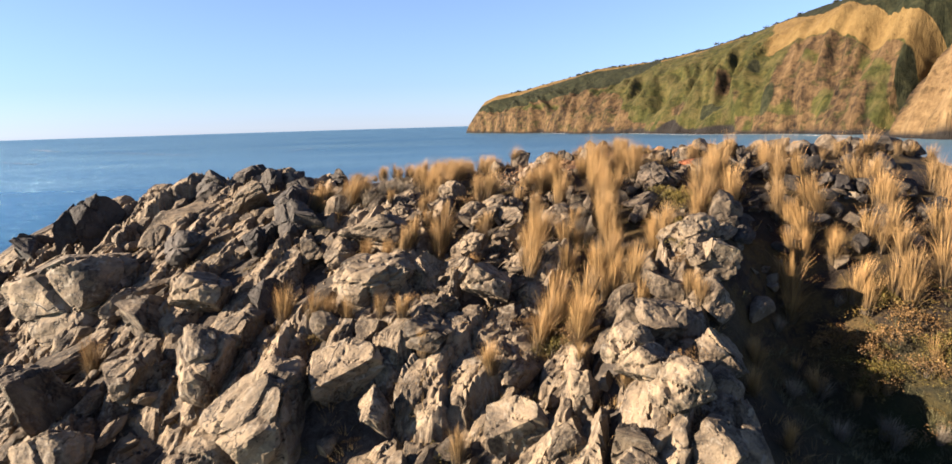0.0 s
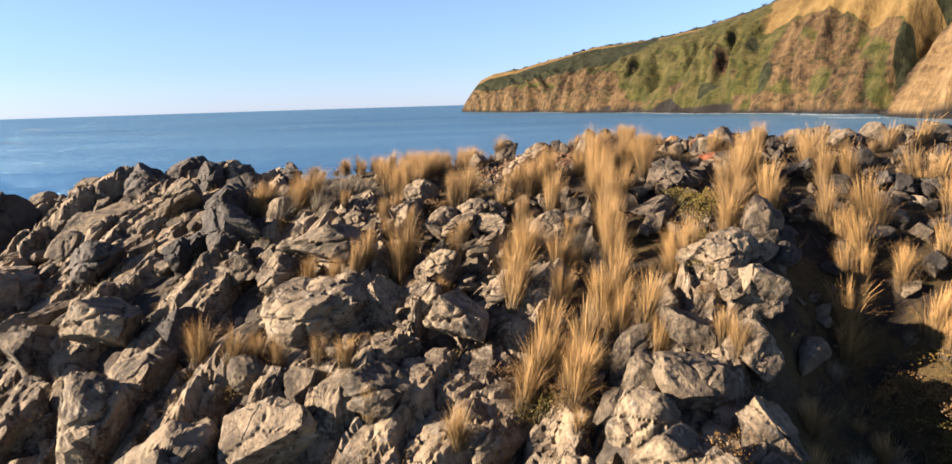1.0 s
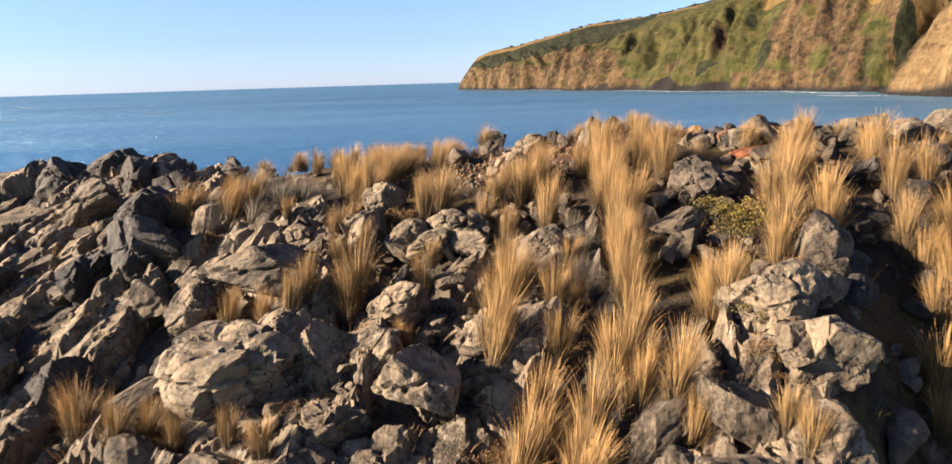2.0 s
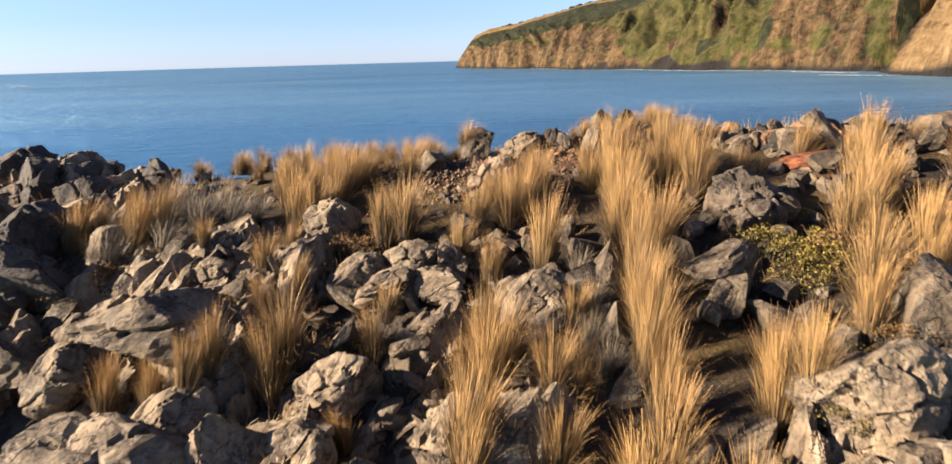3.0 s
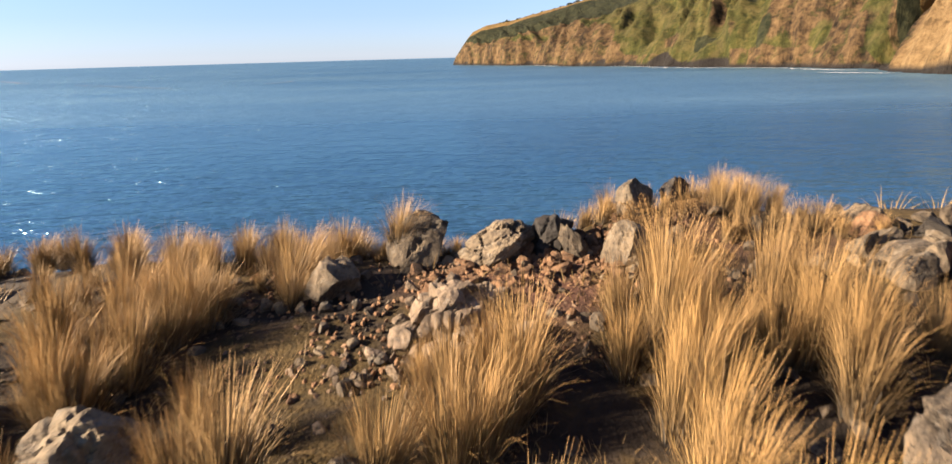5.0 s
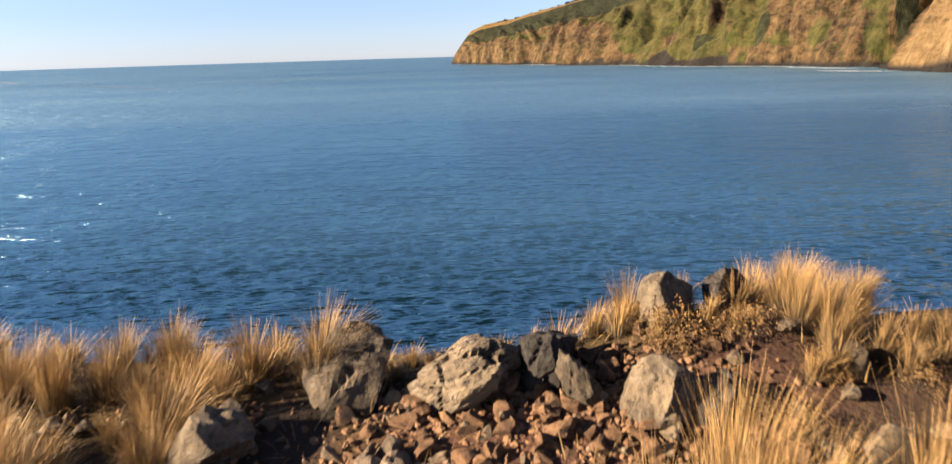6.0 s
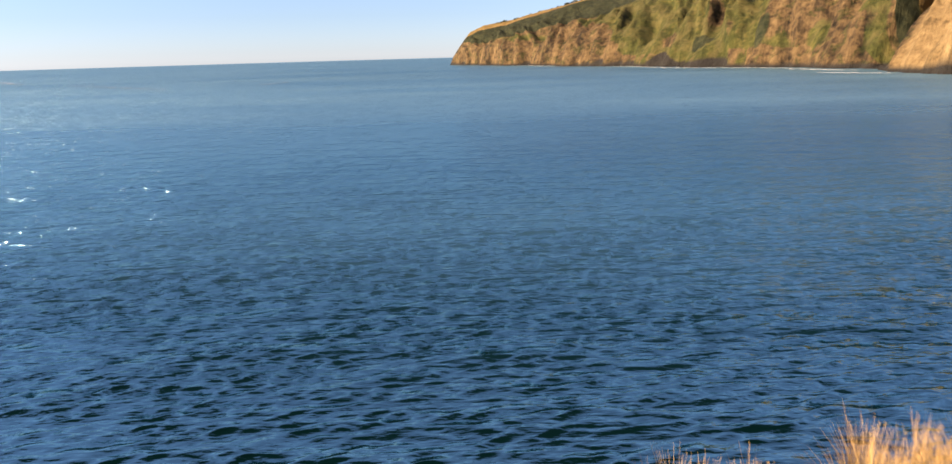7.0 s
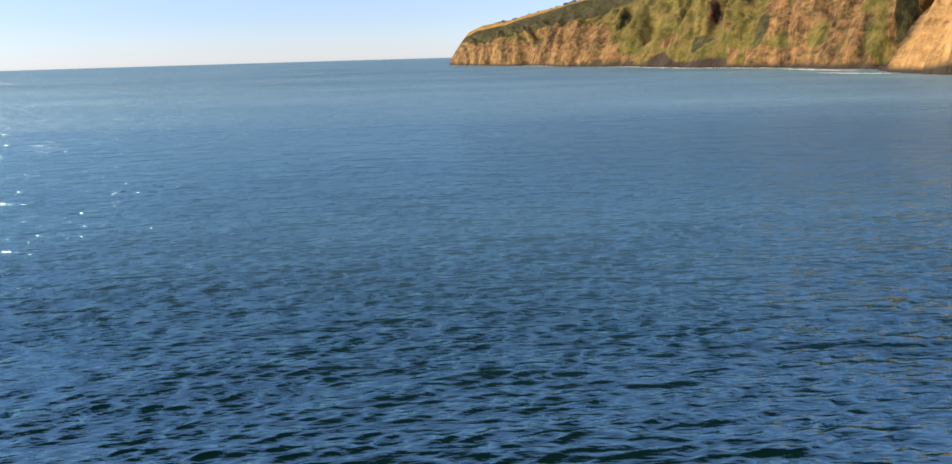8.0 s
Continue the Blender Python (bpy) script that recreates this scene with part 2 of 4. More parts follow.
def headland_material():
    n = Nodes("headland_cover")
    fine, mid, big = n.noise(0.10, 7, 0.7), n.noise(0.025, 6, 0.65, None, 0.8), n.noise(0.008, 4, 0.6)
    slope = n.add("ShaderNodeCombineXYZ")
    n.put(slope.inputs[0], n.sum('MULTIPLY', n.attr("along"), 5.0))
    n.put(slope.inputs[1], n.sum('MULTIPLY', n.attr("upward"), 6.0))
    # gully shade put into the cover colours as ribs, the sun being frontal
    ribs = n.noise(1.0, 7, 0.66, slope.outputs[0], 0.4)
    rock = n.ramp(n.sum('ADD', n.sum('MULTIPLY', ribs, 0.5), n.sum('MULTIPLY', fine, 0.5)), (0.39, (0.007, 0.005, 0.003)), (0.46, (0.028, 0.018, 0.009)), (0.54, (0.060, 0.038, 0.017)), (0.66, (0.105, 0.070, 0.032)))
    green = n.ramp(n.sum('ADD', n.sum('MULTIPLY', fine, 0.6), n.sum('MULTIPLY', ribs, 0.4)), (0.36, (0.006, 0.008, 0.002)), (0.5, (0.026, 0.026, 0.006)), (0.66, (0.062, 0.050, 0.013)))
    green = n.mix(n.ramp(mid, (0.45, 0.0), (0.65, 0.6)), green, (0.063, 0.0483, 0.0189))
    dry = n.ramp(n.sum('ADD', n.sum('MULTIPLY', mid, 0.7), n.sum('MULTIPLY', fine, 0.3)), (0.3, (0.060, 0.037, 0.012)), (0.5, (0.092, 0.060, 0.020)), (0.7, (0.120, 0.081, 0.030)))
    wood_shade = n.ramp(fine, (0.3, (0.0040, 0.0056, 0.0028)), (0.5, (0.0120, 0.0130, 0.0058)), (0.7, (0.0260, 0.0250, 0.0110)))
    blur = n.sum('SUBTRACT', n.sum('ADD', n.sum('ADD', n.sum('MULTIPLY', mid, 0.45), n.sum('MULTIPLY', big, 0.3)), n.sum('MULTIPLY', ribs, 0.5)), 0.625)
    col = n.mix(n.ramp(n.sum('ADD', n.attr("rock"), n.sum('MULTIPLY', blur, 1.6)), (0.44, 0.0), (0.58, 1.0)), green, rock)
    scrub = n.ramp(n.noise(0.055, 5, 0.7, None, 0.6), (0.53, 0.0), (0.60, 0.7))
    col = n.mix(scrub, col, n.ramp(fine, (0.35, (0.005, 0.007, 0.002)), (0.65, (0.030, 0.028, 0.008))))
    col = n.mix(n.ramp(n.sum('ADD', n.attr("dry"), n.sum('MULTIPLY', blur, 0.5)), (0.45, 0.0), (0.6, 1.0)), col, dry)
    col = n.mix(n.ramp(n.sum('ADD', n.attr("wood_shade"), n.sum('MULTIPLY', blur, 0.7)), (0.46, 0.0), (0.54, 1.0)), col, wood_shade)
    col = n.mix(n.sum('MULTIPLY', n.attr("pale"), 0.85), col, n.ramp(n.sum('ADD', n.sum('MULTIPLY', fine, 0.5), n.sum('MULTIPLY', ribs, 0.5)), (0.40, (0.032, 0.021, 0.009)), (0.48, (0.090, 0.058, 0.025)), (0.62, (0.150, 0.102, 0.048))))
    col = n.mix(n.ramp(n.attr("tide_notch"), (0.3, 0.0), (0.7, 1.0)), col, (0.0126, 0.0109, 0.00963))
    h = n.bump(ribs, 0.8, 7.0)
    h = n.bump(fine, 0.8, 3.5, h)
    n.surface(col, 0.95, h, 0.1)
    return n.mat


HEADLAND = headland_material()


def foam_material():
    n = Nodes("sea_foam")
    n.surface(n.ramp(n.noise(0.2, 5, 0.7), (0.3, 0.45), (0.6, 0.8)), 0.7, None, 0.3)
    return n.mat


FOAM = foam_material()
STREAK = Nodes("foam_streak_water")
STREAK.surface(STREAK.ramp(STREAK.noise(0.05, 5, 0.7), (0.35, (0.06, 0.09, 0.13)), (0.65, (0.24, 0.27, 0.31))), 0.5, None, 0.4)
STREAK = STREAK.mat


# ---- mesh helpers ----
def mesh_of(name, verts, faces, material, smooth=True):
    me = bpy.data.meshes.new(name)
    me.from_pydata([tuple(v) for v in np.asarray(verts, float).tolist()], [], faces)
    me.materials.append(material)
    if smooth:
        me.polygons.foreach_set("use_smooth", [True] * len(me.polygons))
    me.update()
    return me


def joined(name, pieces, material, smooth=True):
    """One mesh out of many (vertex array, triangle array) pieces."""
    vs, fs, n = [], [], 0
    for v, f in pieces:
        vs.append(v)
        fs.append(f + n)
        n += len(v)
    v, f = np.concatenate(vs), np.concatenate(fs)
    me = bpy.data.meshes.new(name)
    me.vertices.add(len(v))
    me.vertices.foreach_set("co", v.astype(np.float32).ravel())
    me.loops.add(f.size)
    me.loops.foreach_set("vertex_index", f.astype(np.int32).ravel())
    me.polygons.add(len(f))
    me.polygons.foreach_set("loop_start", np.arange(0, f.size, f.shape[1], dtype=np.int32))
    me.polygons.foreach_set("use_smooth", np.full(len(f), smooth))
    me.materials.append(material)
    me.update(calc_edges=True)
    return me


def part(name, mesh, parent, label=""):
    ob = new(name, mesh)
    ob.parent = parent
    return tagged(ob, label)


def layer(me, name, values):
    me.attributes.new(name, 'FLOAT', 'POINT').data.foreach_set("value", np.asarray(values, np.float32))


def soft(v, k):
    return np.logaddexp(0, np.asarray(v, float) * k) / k


def hill(x, y, cx, cy, sx, sy, a):
    return a * np.exp(-((x - cx) / sx) ** 2 - ((y - cy) / sy) ** 2)


# ---- ground ----
def ground_z(x, y):
    """The smooth lie of the ridge: a slope up to a crest line, a spur, a gully, and the fall to the sea behind."""
    far = 0.75 * soft(np.abs(x + 2.5) - 18.5, 1.0)
    x = np.clip(x, -20, 15)
    u = 24.08 - 0.175 * x + 0.0143 * x * x - y
    top = np.minimum(x, 7.0)
    z = 25.56 + 0.066 * top + 0.002 * top * top - far - 0.16 * soft(-10.5 - x, 2.0)
    z = z - 0.263 * soft(u, 1.5) - 0.364 * soft(u - 5.293, 1.0) - 0.35 * soft(-u - 0.8, 2) - 0.8 * soft(-u - 3, 1.0)
    z = z - hill(x, y, 8.66, 14.25, 2.0, 2.5, 1.234) + hill(x, y, 3.69, 11.78, 1.5, 3.0, 1.62)
    z = z + hill(x, y, 5.4, 15.6, 0.8, 1.0, 0.8) - hill(x, y, 1.6, 15.4, 1.0, 1.3, 0.6) + hill(x, y, -3.2, 16.2, 1.2, 1.2, 0.6)
    z = z + hill(x, y, 4.55, 24.3, 1.25, 0.8, 0.36)
    z = z - hill(x, y, -7.4, 14.9, 1.5, 1.3, 0.9)
    return z - hill(x, y, 6.5, 14.6, 0.7, 1.3, 0.5) - hill(x, y, 8.1, 16.3, 1.0, 1.3, 0.75) - hill(x, y, 9.0, 12.9, 1.6, 1.6, 0.45) - hill(x, y, 7.9, 14.9, 1.0, 1.8, 0.6) + hill(x, y, 6.2, 16.7, 0.6, 1.3, 0.45) + hill(x, y, -5, 21.8, 1.2, 1.0, 0.35)


def rocky(x, y):
    """How stony the ground is, 0 to 1."""
    left = 1 / (1 + np.exp((x - (2.2 - 0.55 * (y - 16))) * 1.6))
    spur = np.exp(-((x - 4.3 - 0.25 * (y - 14)) / 1.3) ** 2) / (1 + np.exp((y - 17) * 2))
    left = left + hill(x, y, 1.8, 17.6, 4.2, 3.6, 0.55)
    hollow = hill(x, y, -1.6, 23.0, 2.4, 1.1, 1.0) + hill(x, y, 0.8, 22.8, 1.8, 0.9, 1.0)
    return np.clip(left + spur - hollow, 0, 1)


def broken(x, y):
    """Blocks of cleft bedrock: a height for each block, tilted up to the lee side, and the clefts between."""
    c, s = math.cos(radians(52)), math.sin(radians(52))
    total = np.zeros_like(x)
    for long, short, high, tilt, seed in ((3.4, 1.7, 0.85, 0.5, 3), (1.5, 0.8, 0.36, 0.55, 8), (0.6, 0.36, 0.10, 0.7, 15)):
        a, b = (x * c + y * s) / long, (-x * s + y * c) / short
        ia, ib = np.floor(a).astype(int), np.floor(b).astype(int)
        table = np.random.default_rng(seed).uniform(0, 1, (5, 128, 128))
        best, second, step = np.full(x.shape, 9.0), np.full(x.shape, 9.0), np.zeros_like(x)
        for da in (-1, 0, 1):
            for db in (-1, 0, 1):
                ja, jb = (ia + da) % 128, (ib + db) % 128
                ox, oy = a - (ia + da + table[0, ja, jb]), b - (ib + db + table[1, ja, jb])
                far = np.hypot(ox, oy)
                lift = table[2, ja, jb] + (table[3, ja, jb] - 0.35) * tilt * 1.6 * ox - (table[4, ja, jb] - 0.2) * tilt * 2.0 * oy
                nearer = far < best
                second = np.where(nearer, best, np.minimum(second, far))
                step = np.where(nearer, lift, step)
                best = np.where(nearer, far, best)
        gap = np.clip(1 - (second - best) / 0.12, 0, 1)
        total += high * (step - 0.40) - min(high, 0.5) * 0.8 * gap
    return total


def grid(xs, ys):
    """Two coordinate sheets and the quads between their points."""
    gx, gy = np.meshgrid(xs, ys)
    idx = np.arange(gx.size).reshape(gx.shape)
    return gx, gy, np.stack([idx[:-1, :-1], idx[:-1, 1:], idx[1:, 1:], idx[1:, :-1]], -1).reshape(-1, 4)


def roughness_of(gx, gy, scale, depth):
    return np.array([noise.fractal((a * scale, b * scale, 3.1), 0.9, 2.1, depth) for a, b in zip(gx.ravel(), gy.ravel())]).reshape(gx.shape)


def build_ground():
    fine = 0.14
    xs = np.concatenate([-20 - np.geomspace(60, 0.4, 26), np.arange(-20, 15, fine), 15 + np.geomspace(0.4, 60, 26)])
    ys = np.concatenate([9 - np.geomspace(45, 0.4, 28), np.arange(9, 29, fine), 29 + np.geomspace(0.4, 40, 24)])
    gx, gy, quads = grid(xs, ys)
    rough = roughness_of(gx, gy, 0.9, 5)
    stony = rocky(gx, gy)
    inside = np.clip((gy - 10.6) / 0.8, 0, 1) * np.clip((gx + 19.5) / 1.0, 0, 1)
    gz = ground_z(gx, gy) + rough * (0.05 + 0.06 * stony) - 0.25 * np.clip(stony * 2 - 0.8, 0, 1) * inside
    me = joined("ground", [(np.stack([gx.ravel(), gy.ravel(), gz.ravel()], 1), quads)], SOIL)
    red = hill(gx, gy, 3.0, 23.3, 1.3, 0.8, 1.0) + hill(gx, gy, 7.2, 21.6, 1.0, 0.6, 1.0) + hill(gx, gy, 5.1, 23.6, 1.4, 0.7, 0.6)
    layer(me, "red", np.clip(red * 1.4 - 0.25 + 0.5 * rough, 0, 1).ravel())
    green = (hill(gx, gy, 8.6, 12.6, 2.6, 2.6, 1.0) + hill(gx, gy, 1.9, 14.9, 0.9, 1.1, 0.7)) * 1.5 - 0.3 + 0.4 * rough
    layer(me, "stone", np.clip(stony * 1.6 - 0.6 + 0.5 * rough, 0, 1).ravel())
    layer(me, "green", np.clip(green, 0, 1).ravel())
    tagged(new("ground", me), "dark earth and dry moss slope of a stony coastal ridge", "ground", kind="structure")


class Outcrop:
    """The cleft outcrop that stands out of the soil on the seaward and lower side of the ridge, as a sheet of heights."""
    step, west, south = 0.065, -19.5, 9.8

    def __init__(self):
        xs, ys = np.arange(self.west, 7.2, self.step), np.arange(self.south, 28.2, self.step)
        gx, gy, self.quads = grid(xs, ys)
        rough = roughness_of(gx, gy, 2.2, 5)
        blocks = broken(gx + 0.12 * rough, gy + 0.12 * roughness_of(gx + 40, gy, 1.6, 3))
        out = np.clip(rocky(gx, gy) * 2.4 - 0.8 + 0.25 * roughness_of(gx, gy + 30, 0.5, 3), 0, 1)
        out = out * np.clip((6.8 - gx) / 1.0, 0, 1) * np.clip((26.2 - 0.175 * gx + 0.0143 * gx * gx - gy) / 1.0, 0, 1)
        out = out * np.clip((gy - 10.3 - 0.8 * roughness_of(gx + 9, gy, 0.4, 3)) / 0.8, 0, 1)
        self.x, self.y, self.soil = gx, gy, ground_z(gx, gy)
        self.z = self.soil - 0.06 + blocks * (0.25 + 0.75 * out) + 0.045 * rough - 0.75 * (1 - out)

    def build(self):
        lower = self.z < self.soil - 0.62
        keep = ~(lower.ravel()[self.quads].all(1))
        me = joined("bedrock", [(np.stack([self.x.ravel(), self.y.ravel(), self.z.ravel()], 1), self.quads[keep])], ROCK, False)
        tagged(new("bedrock", me), "cleft grey-brown bedrock outcrop with tilted blocks", "rock", kind="structure")


outcrop = Outcrop()
outcrop.build()


def support_z(x, y):
    """The height of the soil or of the outcrop where that stands higher."""
    z = float(ground_z(x, y))
    i, j = int(round((y - outcrop.south) / outcrop.step)), int(round((x - outcrop.west) / outcrop.step))
    if 1 <= i < outcrop.z.shape[0] - 1 and 1 <= j < outcrop.z.shape[1] - 1:
        z = max(z - 0.2, float(outcrop.z[i - 1:i + 2, j - 1:j + 2].mean())) if outcrop.z[i, j] > z - 0.3 else z
    return z


build_ground()


# ---- sea ----
def near_rows():
    """Distances whose spacing grows steadily from the shore out."""
    rows = [38.0]
    while rows[-1] < 235:
        rows.append(rows[-1] + 0.155 * (rows[-1] / 38) ** 0.75)
    return rows


def build_sea():
    ang = np.radians(np.concatenate([np.linspace(-39, 39, 270), np.linspace(39, 321, 40)[1:-1]]))
    rad = np.concatenate([[1.0, 20.0], near_rows(), np.geomspace(238, 4890, 60)])
    a, r = np.meshgrid(ang, rad)
    x, y = 2 + r * np.sin(a), 12 + r * np.cos(a)
    mesh_step = np.maximum(np.gradient(rad)[:, None] * np.ones_like(a), r * 0.0024)
    # a wind sea: many short crossing wave trains that run shoreward, with crests pinched by their own drift
    rng = np.random.default_rng(5)
    dx, dy, z = np.zeros_like(x), np.zeros_like(x), np.zeros_like(x)
    patch = np.array([noise.noise((p * 0.035, q * 0.06, 2.0)) for p, q in zip(x.ravel(), y.ravel())]).reshape(x.shape)
    for length in np.geomspace(0.6, 14.0, 64):
        turn, phase = rng.normal(-0.2, 0.28), rng.uniform(0, math.tau)
        steep = 0.090 * math.exp(-(math.log(length / 1.45) / 0.60) ** 2) + 0.008
        high = steep * length / math.tau * np.clip(length / (2.2 * mesh_step) - 0.7, 0, 1) * np.clip((225 - r) / 110, 0, 1) * np.interp(r, (38, 80), (0.75, 1.0)) * (1 + 0.55 * patch)
        k = math.tau / length
        p = k * (x * math.sin(turn) + y * math.cos(turn)) + phase + 1.2 * patch
        z += high * np.cos(p)
        dx -= 0.85 * high * np.sin(p) * math.sin(turn)
        dy -= 0.85 * high * np.sin(p) * math.cos(turn)
    idx = np.arange(x.size).reshape(x.shape)
    nxt = np.roll(idx, -1, axis=1)
    quads = np.stack([idx[:-1], idx[1:], nxt[1:], nxt[:-1]], -1).reshape(-1, 4)
    me = joined("sea", [(np.stack([(x + dx).ravel(), (y + dy).ravel(), z.ravel()], 1), quads)], SEA)
    tagged(new("sea", me), "rippled deep blue sea reaching the horizon", "sea", kind="structure")


build_sea()


def cushion(seed, count, leaf):
    """A low dome of small leaves in little rosettes."""
    rng = np.random.default_rng(seed)
    r, a = np.sqrt(rng.uniform(0, 1, count)), rng.uniform(0, math.tau, count)
    lumps = 1 + 0.35 * np.sin(3 * a + seed) * r + 0.25 * np.sin(7 * a + 5 * r)
    at = np.stack([0.5 * r * np.cos(a) * lumps, 0.5 * r * np.sin(a) * lumps, 0.24 * np.sqrt(1 - r * r) * lumps + rng.uniform(-0.05, 0.05, count)], 1)
    verts, faces = [], []
    for k in range(2):
        up = rng.normal(0, 0.6, (count, 3)) + (0, 0, 0.7)
        up /= np.linalg.norm(up, axis=1)[:, None]
        side = np.cross(up, rng.normal(size=(count, 3)))
        side /= np.linalg.norm(side, axis=1)[:, None]
        size = leaf * rng.uniform(0.6, 1.4, count)[:, None]
        n = sum(len(v) for v in verts)
        verts.append(np.concatenate([at, at + up * size * 0.55 - side * size * 0.28, at + up * size, at + up * size * 0.55 + side * size * 0.28]))
        i = np.arange(count) + n
        faces.append(np.stack([i, i + count, i + 2 * count, i + 3 * count], 1))
    return np.concatenate(verts), np.concatenate(faces)


# ---- headland ----
CAPE, ALONG, INLAND = np.array((-30.0, 1763.0)), np.array((0.4248, -0.9053)), np.array((0.9053, 0.4248))
RIDGE_S = (0, 60, 130, 220, 320, 430, 550, 680, 800, 920, 1040, 1130, 1250, 1500)
RIDGE_D = (14, 60, 110, 150, 190, 230, 270, 310, 350, 390, 420, 440, 450, 450)
RIDGE_Z = (60, 90, 101, 119, 136, 139, 155, 184, 216, 248, 258, 256, 246, 210)


def step_up(v, at, width):
    """0 below, 1 above, eased over a width."""
    k = np.clip((v - at) / width + 0.5, 0, 1)
    return k * k * (3 - 2 * k)


def build_headland():
    ss, fs = np.linspace(-12, 1480, 420), np.concatenate([np.linspace(0, 1, 110), np.linspace(1, 2.2, 24)[1:]])
    s, f = np.meshgrid(ss, fs)
    dr, zr = np.interp(s, RIDGE_S, RIDGE_D), np.interp(s, RIDGE_S, RIDGE_Z)
    # the spurs run down to the shore and lean towards the cape
    fall = s + 215 * f
    n1 = np.array([noise.fractal((a * 0.012, b * 1.2, 0.4), 0.9, 2.1, 5) for a, b in zip(s.ravel(), f.ravel())]).reshape(s.shape)
    n2 = np.array([noise.ridged_multi_fractal((a * 0.026 + 0.25 * math.sin(b * 7 + a * 0.013), b * 2.2, 7.7), 0.9, 2.0, 5, 1.0, 2.0) for a, b in zip(fall.ravel(), f.ravel())]).reshape(s.shape)
    at = (0, 0.10, 0.22, 0.34, 0.50, 0.75, 1.0)
    cape_shape = np.interp(f, at, (0, 0.46, 0.55, 0.64, 0.74, 0.89, 1))
    main_shape = np.interp(f, at, (0, 0.20, 0.36, 0.50, 0.67, 0.86, 1))
    hill_shape = np.interp(f, at, (0, 0.22, 0.44, 0.63, 0.75, 0.88, 1))
    k, g = np.clip(s / 650, 0, 1), step_up(s, 880, 160)
    shape = (1 - g) * ((1 - k) * cape_shape + k * main_shape) + g * hill_shape
    shape = np.where(f > 1, 1 - 0.55 * np.maximum(f - 1, 0) ** 1.3, shape)
    gully = sum(hill(fall, f, c, m, w, h, 1.0) for c, m, w, h in ((560, 0.3, 16, 0.3), (640, 0.35, 22, 0.3), (705, 0.3, 16, 0.25), (775, 0.3, 24, 0.3), (850, 0.25, 18, 0.2), (905, 0.25, 22, 0.2), (985, 0.15, 22, 0.18), (1065, 0.15, 18, 0.18), (470, 0.25, 14, 0.2), (300, 0.12, 12, 0.14)))
    dome = hill(s, f, 975, 0.50, 95, 0.15, 1.0)
    dip = 0.035 * gully - 0.02 * dome + hill(s, f, 330, 0.60, 200, 0.16, 0.05) + hill(s, f, 1112, 0.30, 30, 0.26, 0.30) + hill(s, f, 800, 0.08, 26, 0.10, 0.10)
    rugged = 0.065 * np.clip(np.sin(np.clip(f * 1.5, 0, 1) * math.pi), 0.0, 1) * (1 - 0.85 * np.clip(dome * 1.6, 0, 1)) * np.where(f > 0.5, 0.6, 1)
    z = zr * (shape - dip) + zr * rugged * (n2 - 1.30) + zr * 0.02 * n1 * np.clip(f * 4, 0, 1)
    # a nearer bluff that closes the bay
    bluff = 200 * np.clip((s - 1158) / 130, 0, 1) * np.clip(f / 0.17, 0, 1) ** 0.8 * np.clip(1.6 - f, 0, 1)
    z = np.maximum(z, bluff + 6 * (n2 - 1))
    z = np.where(f < 0.010, -1.5, z + 1.0)
    bulge = -118 * np.clip((s - 1100) / 120, 0, 1) ** 1.3 + 12 * np.sin(s * 0.021) + 7 * np.sin(s * 0.057 + 1) + 8 * n1 - 9 * (n2 - 1.3)
    d = f * dr + bulge * (1 - np.clip(f, 0, 1)) * np.clip(s / 120, 0.1, 1)
    taper = np.clip((s + 12) / 42, 0.02, 1) ** 0.5
    z = np.where(f > 0.010, z * taper, z)
    x = CAPE[0] + s * ALONG[0] + d * INLAND[0]
    y = CAPE[1] + s * ALONG[1] + d * INLAND[1]
    idx = np.arange(x.size).reshape(x.shape)
    quads = np.stack([idx[:-1, :-1], idx[:-1, 1:], idx[1:, 1:], idx[1:, :-1]], -1).reshape(-1, 4)
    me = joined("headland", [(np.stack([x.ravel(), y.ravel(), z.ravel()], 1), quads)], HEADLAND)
    ragged = 0.10 * n1 + 0.10 * (n2 - 1.3)
    # bare cliff at the cape, a green middle, bare cliff again under the dry hill
    cape = 1 - step_up(fall + 242 * f + 200 * ragged, 668, 36)
    brow = np.clip(0.37 - 0.001 * (fall - 903), 0.20, 0.42) + 0.05 * n1
    cliff = step_up(fall + 60 * f + 250 * ragged, 945, 60) * (1 - step_up(f + 0.35 * ragged, brow, 0.05))
    scar = hill(fall, f, 840, 0.27, 18, 0.08, 0.9) + hill(fall, f, 765, 0.12, 18, 0.05, 0.7) + hill(fall, f, 890, 0.12, 14, 0.08, 0.5)
    green = hill(fall, f, 1088, 0.145, 22, 0.03, 1.0) + hill(fall, f, 1108, 0.075, 18, 0.03, 0.9) + hill(fall, f, 1010, 0.06, 16, 0.05, 0.9) + hill(fall, f, 960, 0.05, 22, 0.04, 0.7) + hill(fall, f, 985, 0.20, 16, 0.04, 0.6) + hill(fall, f, 300, 0.20, 160, 0.05, 0.45) + hill(fall, f, 540, 0.38, 60, 0.08, 0.7) + hill(fall, f, 1060, 0.19, 16, 0.03, 0.5)
    rock = 0.10 + 0.74 * np.maximum(cape, cliff) + scar + np.where(f < 0.05, 0.35, 0) + np.where(bluff > 20, 0.7, 0) - green
    layer(me, "rock", np.clip(rock + ragged, 0, 1.2).ravel())
    low = np.interp(fall, (100, 238, 372, 469, 557, 640, 680), (0.20, 0.21, 0.29, 0.41, 0.50, 0.66, 0.80))
